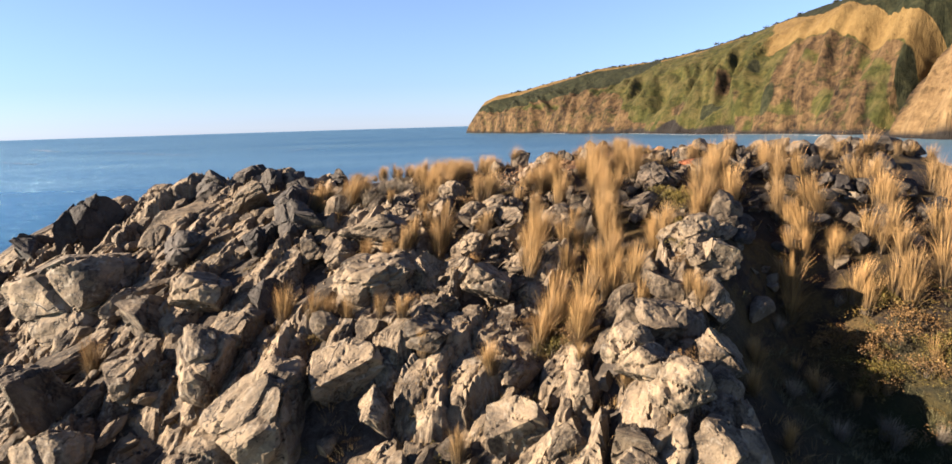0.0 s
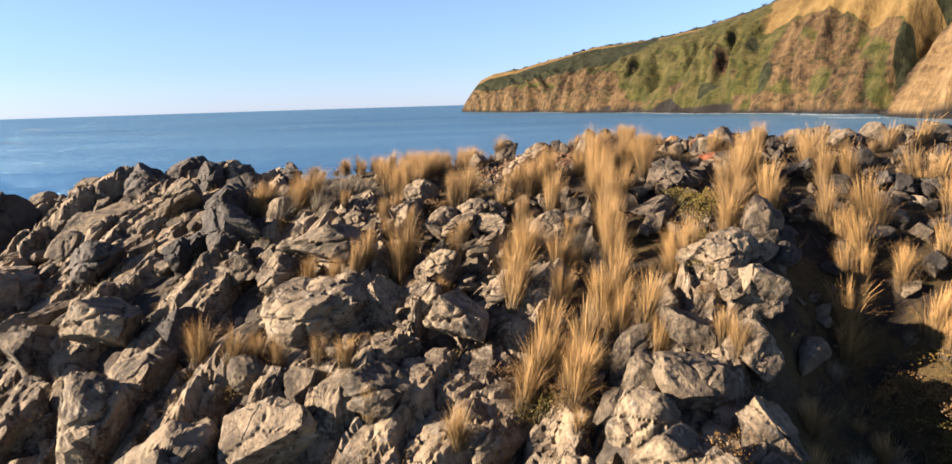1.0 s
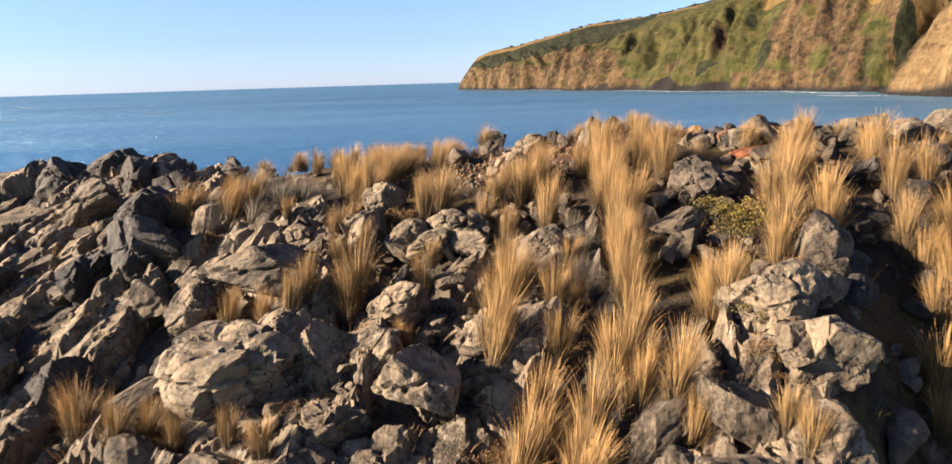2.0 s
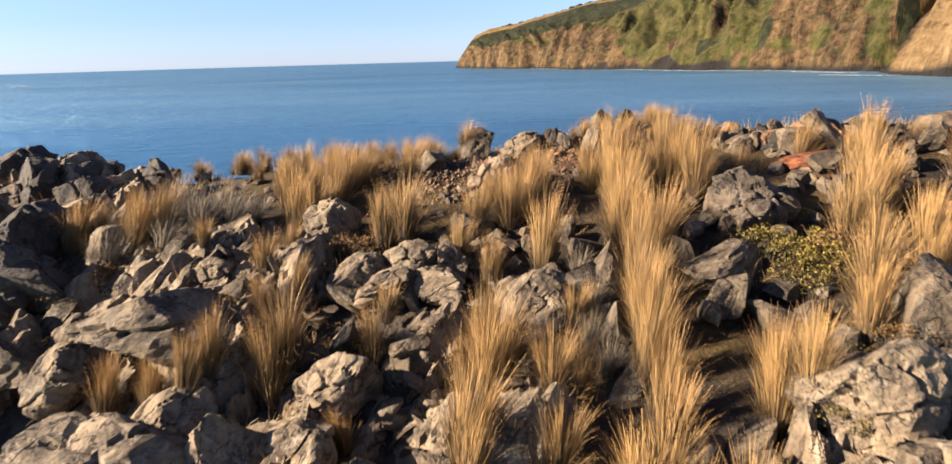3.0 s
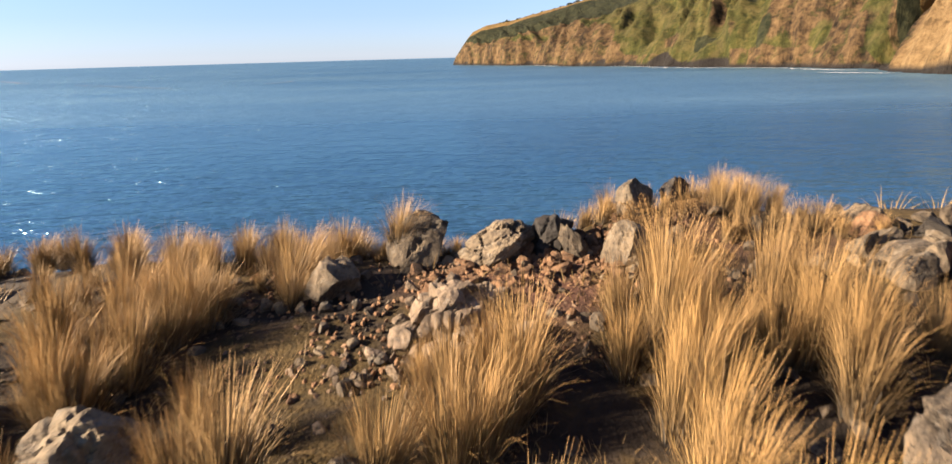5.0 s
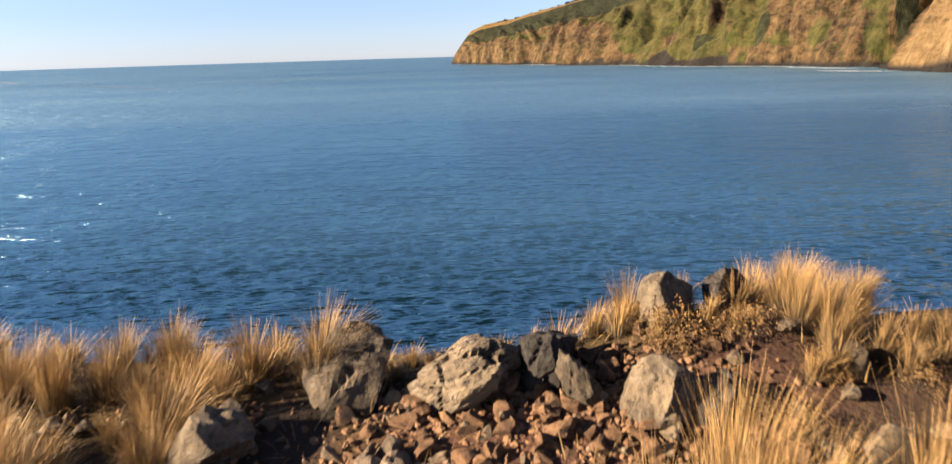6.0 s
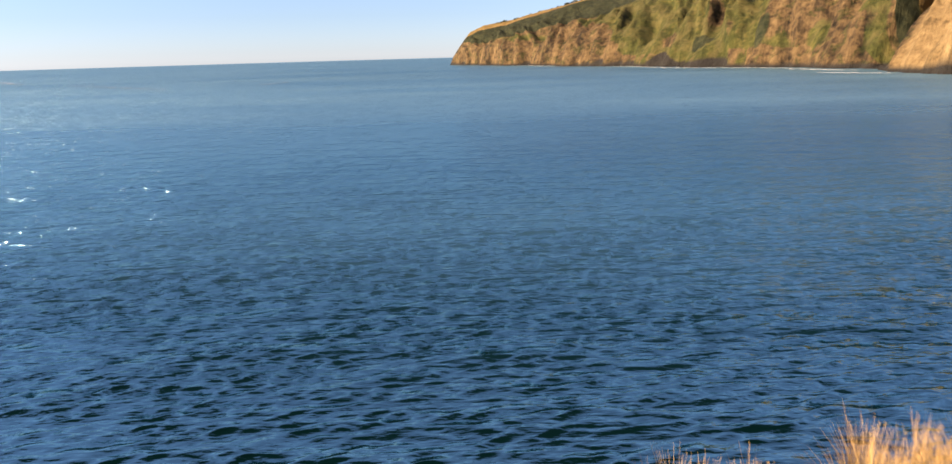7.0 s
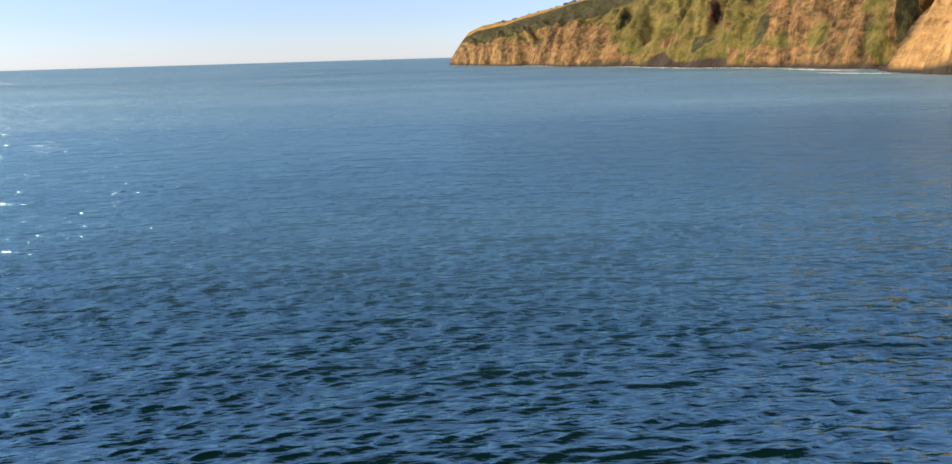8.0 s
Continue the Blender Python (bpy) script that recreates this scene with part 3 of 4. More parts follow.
    high = np.interp(fall, (100, 260, 380, 470, 560, 680), (0.62, 0.72, 0.76, 0.84, 0.90, 0.97))
    wood_shade = 1.3 * step_up(f + 0.3 * ragged, low, 0.04) * (1 - step_up(f + 0.2 * ragged, high, 0.04)) * step_up(fall, 130, 60) * (1 - step_up(fall, 670, 40))
    wood_shade = wood_shade + 1.1 * step_up(f, np.interp(fall, (600, 900, 960, 1030, 1065, 1115, 1140), (0.95, 0.88, 0.72, 0.40, 0.345, 0.30, 0.31)) + 0.02 * n1, 0.03) * step_up(fall, 650, 60) + 1.2 * step_up(f + 0.1 * ragged, 0.315, 0.02) * step_up(fall, 1105, 24)
    # the mask also darkens the gullies, their shade put into the cover colour
    wood_shade = wood_shade + hill(fall, f, 1127, 0.17, 13, 0.055, 1.3) + 0.25 * gully * (1 - cliff) + hill(fall, f, 838, 0.12, 26, 0.035, 1.0) + hill(fall, f, 934, 0.09, 12, 0.06, 0.9) + hill(fall, f, 905, 0.30, 10, 0.05, 0.5)
    layer(me, "wood_shade", np.clip(wood_shade - np.where((s > 1150) & (f < 0.7), 2.0, 0), 0, 1).ravel())
    dry = step_up(fall + 60 * ragged, 905, 60) * step_up(f + 0.25 * ragged, brow, 0.04) + np.where(fall < 690, step_up(f + 0.2 * ragged, high + 0.02, 0.04), 0) + hill(fall, f, 740, 0.87, 150, 0.05, 1.2)
    layer(me, "dry", np.clip(dry + 0.3 * ragged, 0, 1).ravel())
    layer(me, "pale", (np.clip((s + 25 * n1 - 1150) / 14, 0, 1) * np.clip((0.75 - f) / 0.1, 0, 1)).ravel())
    layer(me, "along", fall.ravel() / 100)
    layer(me, "upward", f.ravel())
    shelf = np.where(s > 560, 9.0, 6.0)
    # the patch at 764 paints a dark cave notch; the rest is tidal rock
    layer(me, "tide_notch", np.clip(hill(fall, f, 764, 0.02, 20, 0.055, 2.2) + 1.1 - z / shelf + np.where((s < 900) & (f < 0.09), np.clip(1.45 - n2, 0, 0.8), 0), 0, 1).ravel())
    tagged(new("headland", me), "steep green and tan sea cliffs of a far headland", "headland", kind="structure")


build_headland()


def build_far_trees():
    rng = np.random.default_rng(61)
    pieces = []
    for _ in range(230):
        s = rng.uniform(880, 1080) if rng.uniform() < 0.5 else rng.uniform(90, 880)
        d, z = np.interp(s, RIDGE_S, RIDGE_D), np.interp(s, RIDGE_S, RIDGE_Z)
        k = rng.uniform(0.97, 1.05)
        p = CAPE + s * ALONG + d * k * INLAND
        v, f = cushion(int(rng.integers(40)), 60, 0.16)
        pieces.append((v * (1, 1, 1.5) * rng.uniform(6, 13) * (1.3 if s > 880 else 0.8) + (p[0], p[1], z - 2.0), f))
    tagged(new("far_trees", joined("far_trees", pieces, FAR_LEAVES)), "dark scrub and trees along the far skyline", "trees", kind="stuff")


build_far_trees()


def shore(s, d):
    return CAPE[0] + s * ALONG[0] + d * INLAND[0], CAPE[1] + s * ALONG[1] + d * INLAND[1]


def foam_strip(name, label, path, width, seed, material):
    """A ragged band of foam along a line of (x, y) on the water."""
    n, left, right = len(path), [], []
    for k, (x, y) in enumerate(path):
        a, b = path[max(0, k - 1)], path[min(n - 1, k + 1)]
        t = Vector((b[0] - a[0], b[1] - a[1], 0)).normalized()
        w = width * max(0.06, 0.55 + 0.9 * noise.noise((k * 0.33, seed, 0))) * math.sin(math.pi * (k + 0.5) / n) ** 0.4
        o = width * 0.8 * noise.noise((k * 0.15, seed, 5))
        left.append((x - t.y * (o + w), y + t.x * (o + w), 0.45))
        right.append((x - t.y * (o - w), y + t.x * (o - w), 0.45))
    me = mesh_of(name, left + right, [(k, k + 1, n + k + 1, n + k) for k in range(n - 1)], material)
    return tagged(new(name, me), label, "foam", "foam on the sea", "structure")


for k, (s0, s1, d, w) in enumerate(((330, 520, -9, 2.6), (640, 760, -12, 3.2), (760, 905, -20, 4.6), (880, 1010, -18, 4.0), (1010, 1120, -34, 4.6), (1120, 1190, -95, 4.6))):
    foam_strip("surf", "white line of surf along the far shore", [shore(s0 + (s1 - s0) * i / 60, d + 12 * math.sin((s0 + (s1 - s0) * i / 60) * 0.021)) for i in range(61)], w, k, FOAM)
for k, (a, b, w) in enumerate((((-850, 1290), (-660, 1070), 9.0), ((-520, 945), (-300, 730), 4.0), ((-225, 790), (-208, 860), 4.0), ((-500, 705), (-400, 620), 3.5))):
    foam_strip("foam_streak", "faint pale foam streak on open water", [(a[0] + (b[0] - a[0]) * i / 40, a[1] + (b[1] - a[1]) * i / 40) for i in range(41)], w * 0.9, 20 + k, STREAK)


# ---- rocks ----
def rock_piece(seed, level, cuts=12, low=0.34, rough=0.05, cells=9):
    """A broken block of about unit radius: a ball cut by planes, split into angular pieces that stand proud of one another."""
    rng = np.random.default_rng(seed)
    bm = bmesh.new()
    bmesh.ops.create_icosphere(bm, subdivisions=level, radius=1.0)
    v = np.array([p.co[:] for p in bm.verts])
    f = np.array([[p.index for p in q.verts] for q in bm.faces])
    bm.free()
    for _ in range(cuts):
        d = rng.normal(size=3)
        d /= np.linalg.norm(d)
        v -= np.maximum(0, v @ d - rng.uniform(low, 0.85))[:, None] * d
    v *= 0.95 / np.abs(v).max(0)
    off = rng.uniform(-50, 50, 3)
    bent = v + np.array([noise.noise_vector(Vector(p * 1.7 + off))[:] for p in v]) * 0.16
    if cells:
        seeds = rng.uniform(-0.9, 0.9, (cells, 3))
        far = np.linalg.norm((bent[:, None] - seeds) * (1.0, 1.6, 1.3), axis=2)
        order = np.sort(far, axis=1)
        proud = rng.uniform(-0.13, 0.05, cells)[far.argmin(1)]
        crack = np.clip(1 - (order[:, 1] - order[:, 0]) / 0.10, 0, 1)
        v = v * (1 + proud - 0.13 * crack)[:, None]
    relief = np.empty(len(v))
    for i, p in enumerate(v):
        q = Vector(p + off)
        relief[i] = rough * (0.5 - 2.0 * abs(noise.noise(q * 2.3))) + noise.fractal(q * 5.0, 0.8, 2.1, 4) * rough * 0.8
    return v * (1 + relief)[:, None], f


BIG = [rock_piece(100 + k, 5, 9 + k % 5, 0.28 + 0.03 * (k % 5), 0.05, 10 + k % 6) for k in range(14)]
MEDIUM = [rock_piece(200 + k, 4, 8 + k % 5, 0.28 + 0.03 * (k % 5), 0.05, 5 + k % 4) for k in range(16)]
SMALL = [rock_piece(300 + k, 3, 9 + k % 4, 0.32, 0.08, 0) for k in range(12)]
TINY = [rock_piece(330 + k, 2, 9, 0.22, 0.03, 0) for k in range(8)]
ROUND = [rock_piece(160 + k, 5, 8, 0.55 + 0.04 * k, 0.045, 16 + 4 * k) for k in range(5)]
ROUND_MESH = [joined("boulder", [p], ROCK, False) for p in ROUND]
BIG_MESH = [joined("boulder", [p], ROCK, False) for p in BIG]
MEDIUM_MESH = [joined("boulder", [p], ROCK, False) for p in MEDIUM]
BIG_DARK = [joined("boulder", [p], DARK_AND_SHADED_ROCK, False) for p in BIG[:6]]
MEDIUM_DARK = [joined("boulder", [p], DARK_AND_SHADED_ROCK, False) for p in MEDIUM[:8]]
RED_MESH = [joined("boulder", [p], RED_ROCK, False) for p in MEDIUM[8:12]]


def boulder(mesh, x, y, size, turn, label, group="boulders on the ridge", lift=0.25, lean=(0, 0)):
    """size: half lengths along its own axes; lift: how far its middle stands over the ground."""
    ob = new("boulder", mesh)
    z = float(ground_z(x, y))
    ob.matrix_world = Matrix.LocRotScale((x, y, z + lift), Euler((radians(lean[0]), radians(lean[1]), radians(turn))), Vector(size))
    return tagged(ob, label, "boulder", group)


# ---- tussock grass ----
def blades(seed, count, spread, reach, droop, width, low=0.55, high=1.0, wind=0.18, locks=0):
    """A clump of curved tapering leaves that fan out from one root, about 1 m high."""
    rng = np.random.default_rng(seed)
    phi = rng.uniform(0, math.tau, count)
    r0 = spread * np.sqrt(rng.uniform(0, 1, count))
    tilt = np.abs(rng.normal(0, 1, count)) * reach * 0.5 + reach * 0.5 * r0 / spread
    length = low + (high - low) * rng.beta(1.6, 1.3, count)
    if locks:
        # the leaves hang together in locks with gaps between them
        lock = rng.integers(locks, size=count)
        phi = rng.uniform(0, math.tau, locks)[lock] + rng.normal(0, 0.30, count)
        r0 = spread * np.clip(np.sqrt(rng.uniform(0, 1, locks))[lock] + rng.normal(0, 0.12, count), 0, 1.2)
        tilt = np.clip((rng.uniform(0.1, 1.9, locks) * reach)[lock] + rng.normal(0, 0.30, count) * reach, 0, 2)
        length = length * rng.uniform(0.80, 1.06, locks)[lock]
    outx, outy = np.cos(phi), np.sin(phi)
    sx, sy = -outy, outx
    twist = rng.uniform(-1, 1, count)
    steps = (0.0, 0.4, 0.75, 1.0)
    rx, ry, rz = r0 * outx, r0 * outy, np.full(count, -0.05)
    px, py, pz = rx.copy(), ry.copy(), rz.copy()
    bend = droop * rng.uniform(-0.4, 2.2, count)
    rows = []
    last = 0.0
    for t in steps:
        a = tilt + bend * t ** 3
        d = (t - last) * length
        last = t
        px = px + d * np.sin(a) * outx + d * wind * t
        py = py + d * np.sin(a) * outy + d * wind * 0.35 * t
        pz = pz + d * np.cos(a)
        w = width * (1 - 0.85 * t) * (0.7 + 0.6 * rng.uniform(0, 1, count))
        cx, cy = sx + twist * outx, sy + twist * outy
        rows.append((np.stack([px - cx * w, py - cy * w, pz], 1), np.stack([px + cx * w, py + cy * w, pz], 1)))
    v = np.concatenate([np.stack(r, 1).reshape(-1, 3) for r in rows])
    base = np.arange(count) * 2
    f = []
    for k in range(len(steps) - 1):
        a, b = base + 2 * count * k, base + 2 * count * (k + 1)
        f.append(np.stack([a, a + 1, b + 1, b], 1))
    return v, np.concatenate(f)


def tuft(seed, count, width, reach, droop):
    """A dense plume: long leaves in the middle, shorter and more drooping ones round them down to the foot."""
    share = lambda part_of: max(8, int(count * part_of))
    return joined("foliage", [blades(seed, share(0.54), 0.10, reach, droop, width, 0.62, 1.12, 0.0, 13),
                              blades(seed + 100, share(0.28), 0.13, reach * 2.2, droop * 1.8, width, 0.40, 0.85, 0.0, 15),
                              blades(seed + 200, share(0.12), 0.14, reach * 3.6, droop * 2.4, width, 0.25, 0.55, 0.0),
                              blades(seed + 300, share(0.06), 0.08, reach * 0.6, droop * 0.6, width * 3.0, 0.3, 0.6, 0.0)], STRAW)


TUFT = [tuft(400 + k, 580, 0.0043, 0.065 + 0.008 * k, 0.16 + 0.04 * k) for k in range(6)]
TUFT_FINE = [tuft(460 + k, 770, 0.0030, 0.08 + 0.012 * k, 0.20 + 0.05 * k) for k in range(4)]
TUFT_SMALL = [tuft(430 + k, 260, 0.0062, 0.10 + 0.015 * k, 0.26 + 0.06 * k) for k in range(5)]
TUFT_GREY = [joined("foliage", [blades(480 + k, 240, 0.12, 0.22, 0.7, 0.0055, 0.45, 1.0, 0.0)], GREY_BLADES) for k in range(3)]
SKIRT = [joined("dead_skirt", [blades(490 + k, 44, 0.12, 0.30, 0.5, 0.006, 0.2, 0.42, 0.0)], GREY_BLADES) for k in range(4)]
tussock_count = 0


def tussock(x, y, h, lean=0.16, broad=1.0, label="golden dry tussock grass clump with a grey base", group="tussock clumps", grey=False):
    """lean: how far the top stands to the lee (+x) of the root, as a share of the height."""
    global tussock_count
    k = tussock_count
    tussock_count += 1
    rng = random.Random(k * 7 + 1)
    ob = new("tussock")
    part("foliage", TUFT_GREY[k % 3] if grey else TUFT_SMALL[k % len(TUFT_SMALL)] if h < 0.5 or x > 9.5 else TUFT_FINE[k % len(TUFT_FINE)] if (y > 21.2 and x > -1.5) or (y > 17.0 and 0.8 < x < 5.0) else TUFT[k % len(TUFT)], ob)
    part("dead_skirt", SKIRT[k % len(SKIRT)], ob, "grey dead leaf bases")
    wide = broad * h * rng.uniform(0.9, 1.15)
    turn = pose(0, 0, 0, math.degrees(rng.uniform(-0.02, 0.12)), math.degrees(math.atan(lean * 0.8)), 0) @ pose(0, 0, 0, 0, 0, rng.uniform(0, 360))
    ob.matrix_world = Matrix.Translation((x, y, support_z(x, y) - 0.03)) @ turn @ Matrix.Diagonal((wide, wide, h, 1))
    return tagged(ob, label, "grass", group)


# places of the larger clumps: x, y, height, lean
UPPER_COLUMNS = (
    (4.64, 21.93, 1.12, 0.03), (5.01, 21.32, 1.02, 0.08), (3.73, 21.79, 1.12, 0.09), (3.6, 19.99, 1.12, 0), (3.93, 19.58, 1.12, 0.08), (3.5, 18.19, 1.12, -0.03),
    (2.4, 21.28, 1.04, 0.1), (2.04, 20.88, 1, 0), (2.43, 19.65, 1.12, 0.11), (2.71, 18.61, 0.62, 0.17), (2.63, 17.65, 0.6, 0.14), (2.32, 17.57, 0.84, 0.07),
    (1.57, 18.29, 1.12, 0.15), (1.28, 20.11, 0.84, 0.15), (7.22, 20.5, 1.12, 0.01), (6.41, 19.35, 1.12, -0.1), (5.76, 21.49, 0.62, 0.05), (4.72, 17.48, 1.02, 0.02),
    (-2.71, 24, 0.54, 0.2), (-2.02, 23.64, 0.6, 0.17), (-1.43, 23.59, 0.58, 0.18), (-0.91, 23.55, 0.56, 0.18), (-0.43, 23.41, 0.5, 0.2), (0.34, 23.27, 0.56, 0.09),
)
UPPER_COLUMNS_B = (
    (-1.45, 21.08, 0.82, 0.2), (-1.59, 20.23, 0.72, 0.18), (-1.41, 19.49, 0.56, 0.06), (0.43, 20.81, 1.06, 0.19), (0.14, 20.79, 0.98, 0.07), (-0.93, 19.65, 0.6, 0.18),
    (-1.06, 18.42, 1.1, 0.1), (-2.63, 20.82, 0.5, 0.11), (-1.76, 18.38, 0.96, 0.19), (-2.61, 18.96, 0.56, 0.19), (-4.28, 21.84, 0.92, 0.5), (-3.81, 21.74, 1.08, 0.5),
    (-6.12, 25.32, 0.36, 0.5), (-4.8, 21.98, 0.66, 0.5), (-5, 21.71, 0.48, 0.5), (-3.17, 23.35, 0.24, 0.13), (1.72, 19.66, 0.7, 0.15), (0.31, 19.17, 0.6, 0.28),
)
LOWER_COLUMNS = (
    (3, 16.25, 1.12, 0.09), (2.57, 15.68, 1.12, 0.05), (2.33, 15.1, 1.12, 0.12), (1.86, 16.05, 1.12, 0.27), (1.6, 15.54, 1.12, 0.23), (1.32, 17.15, 1.12, 0.24),
    (2.33, 17.05, 0.94, 0.05), (1.5, 20.87, 0.96, 0.25), (0.06, 21.31, 0.84, 0.2), (-0.92, 18.65, 1.12, 0.15), (-1.99, 18.18, 0.92, 0.32),
    (-2.53, 18.33, 0.92, 0.27), (0, 17.62, 0.68, 0.03), (4.61, 17.09, 1.12, 0.05), (3.67, 15.61, 1.12, 0.15), (4.81, 14.89, 0.72, -0.06), (4.99, 14.62, 0.8, 0.12),
    (7.01, 20.33, 1.12, 0.22), (6.07, 18.15, 1.12, -0.06), (7.14, 18.9, 1.12, -0.05), (8.86, 20.71, 1.12, -0.06), (8.9, 19.92, 1.12, -0.08), (9.52, 19.96, 1.12, -0.2),
)
LOWER_COLUMNS_B = (
    (9.13, 18.48, 1.12, -0.21), (8.23, 18.31, 1.08, -0.05), (8.67, 17.67, 1.12, -0.19), (8.27, 17.42, 1, -0.19), (7.96, 16.81, 1.12, 0), (9.09, 22.33, 0.54, 0),
    (-4.03, 21.52, 1.08, 0.47), (-5.27, 21.9, 1.06, 0.5), (-5, 16.89, 1.02, 0.22), (-4.08, 16.23, 0.84, 0.25), (-3.78, 16.53, 0.76, 0.28), (-2.37, 16.02, 0.64, 0.17),
    (-1.76, 15.53, 0.68, 0.09), (-3.22, 16.23, 0.68, 0.24),
)
GULLY_SIDE = (
    (6.87, 19.81, 1.12, 0.22), (9.19, 17.07, 1, 0), (11.13, 20.04, 1.12, -0.14), (11.2, 18.72, 1.12, 0.1), (10.15, 17.33, 1.12, 0.14), (9.32, 16.22, 1.12, 0.12),
    (10.68, 16.72, 1.12, 0), (10.58, 16.07, 1.12, 0.05), (10.11, 15.96, 1.08, 0.07), (13.52, 19.93, 1.12, 0.01), (12.09, 17.52, 1.12, -0.02), (11.44, 16.24, 1.12, -0.02),
    (10.22, 14.53, 0.84, 0.08), (2.25, 14.76, 1.12, 0.19), (0.29, 14.18, 0.76, -0.09), (-1.25, 14.88, 0.72, 0.16), (-0.43, 12.8, 0.8, 0.11), (2.94, 12.81, 0.6, 0.12),
    (3.93, 12.32, 0.36, 0.16), (-10.63, 17.72, 1.12, 0.13), (2.21, 14.02, 0.48, 0.08), (-3.83, 16.81, 0.64, 0.29), (-3.12, 18.42, 0.82, 0.25), (0.19, 18.72, 0.86, 0.14),
)
GULLY_SIDE_B = (
    (6.13, 14.3, 0.7, 0), (5.57, 13.05, 0.64, 0.04), (5.89, 12.05, 0.62, 0), (8.52, 14.53, 0.5, 0.05), (8.95, 14.6, 0.46, 0.06), (9.18, 14.48, 0.5, 0),
    (7.73, 14.76, 0.72, -0.06), (7.34, 15.03, 0.44, 0.06),
)
CREST_CLUMPS = (
    (-2.31, 24.39, 0.46, 0.14), (-1.88, 24.36, 0.72, 0.19), (-1.32, 24.39, 0.68, 0.15), (-0.86, 24.28, 0.62, 0.15), (-0.48, 24.35, 0.6, 0.17), (-0.18, 24.27, 0.46, 0.13),
    (0.22, 23.71, 0.76, 0.45), (-0.11, 23.73, 0.32, 0.05), (-0.63, 23.1, 0.82, 0.17), (-0.95, 23.16, 0.78, 0.15), (-1.33, 23.06, 0.72, 0.3), (-1.21, 22.51, 0.78, 0.13),
    (-1.2, 22.22, 0.7, 0.11), (3.84, 24.52, 0.26, 0.12), (4.95, 23.93, 0.54, 0.17), (5.12, 23.76, 0.54, 0.16), (5.41, 23.64, 0.42, 0.11), (5.76, 23.82, 0.3, 0.13),
    (5.98, 23.76, 0.34, 0.08), (3.85, 22.3, 1.06, 0.09), (3.5, 22.34, 0.68, -0.07), (2.58, 21.61, 1, 0.05), (1.99, 21.64, 0.74, 0.04), (1.74, 21.73, 0.5, 0.08),
)
CREST_CLUMPS_B = (
    (4.04, 21.9, 0.8, 0.05), (4.85, 21.67, 1.04, 0.11), (4.21, 21.55, 0.84, 0), (-0.1, 22.11, 0.24, 0.09), (5.03, 23.52, 0.4, 0.07),
    (5.95, 23.33, 0.28, 0.19), (6.32, 23.24, 0.16, 0), (3.42, 21.7, 0.74, 0.03), (2.31, 21.74, 0.72, 0.06), (4.56, 21.51, 0.82, 0),
)
ALL_TUSSOCKS = UPPER_COLUMNS + UPPER_COLUMNS_B + LOWER_COLUMNS + LOWER_COLUMNS_B + GULLY_SIDE + GULLY_SIDE_B + CREST_CLUMPS + CREST_CLUMPS_B
for x, y, h, lean in ALL_TUSSOCKS:
    tussock(x, y, max(0.34, h * (1.08 if h > 1.0 else 1.0)), lean, 0.95 if h > 0.8 else 1.15)
    if h > 1.0 and x > 0.5 and not (2.0 < x < 4.1 and 17.3 < y < 20.5):
        # a second clump at the foot of each large one, so that they run together down the slope
        tussock(x + 0.2 * math.sin(7 * x), y - 0.34 - 0.1 * math.sin(5 * y), 0.9 * h, lean, 0.95)
# the thickest column, which runs unbroken down the slope
for k in range(12):
    y = 21.0 - 0.47 * k
    x = 3.62 - 0.012 * (21.0 - y) ** 2.2 + 0.10 * math.sin(k * 2.4)
    tussock(x, y, 1.14 + 0.1 * math.sin(k * 1.9), 0.14, 0.78)
tussock(1.55, 17.85, 1.1, 0.14)
tussock(1.74, 18.02, 1.1, 0.14)
# a tuft that grows on a stone at the cliff edge
tussock(1.38, 24.03, 0.56, 0.26, 1.3).location.z += 0.30
tussock(0.28, 24.2, 0.62, 0.25, 1.2)
tussock(0.56, 24.02, 0.55, 0.25, 1.2)
# grey clumps in the hollow below the seaward crest and in the gully, dead leaves with shade in their colour
grower = random.Random(79)
for k in range(26):
    x, y = (grower.uniform(-4.8, -2.2), grower.uniform(21.2, 23.0)) if k < 18 else (grower.uniform(6.6, 9.6), grower.uniform(12.6, 16.4))
    tussock(x, y, grower.uniform(0.55, 0.9) if k < 18 else grower.uniform(0.4, 0.7), grower.uniform(0.3, 0.6), 1.1, "grey drooping tussock clump, greyed for dead leaves and shade", "dead tussock clumps", True)
# thin clumps between the two columns, greyed to stand for the shade there
for x, y, h in ((2.85, 19.35, 0.6), (2.95, 18.75, 0.7), (2.8, 18.2, 0.65), (2.98, 17.85, 0.6), (2.6, 18.3, 0.5)):
    tussock(x, y, h, 0.15, 0.8, "grey drooping tussock clump, greyed for dead leaves and shade", "dead tussock clumps", True)
# the drooping mass of grass on the seaward side of the bare soil
for x, y, h in ((-0.9, 22.3, 0.95), (-1.5, 22.0, 1.0), (-0.7, 22.75, 0.9), (-1.7, 22.5, 1.0), (-1.15, 21.8, 0.9), (-0.45, 23.05, 0.8), (-1.4, 23.3, 0.85), (-2.0, 23.1, 0.9), (-1.0, 23.55, 0.75)):
    tussock(x, y, h, 0.28, 1.15)
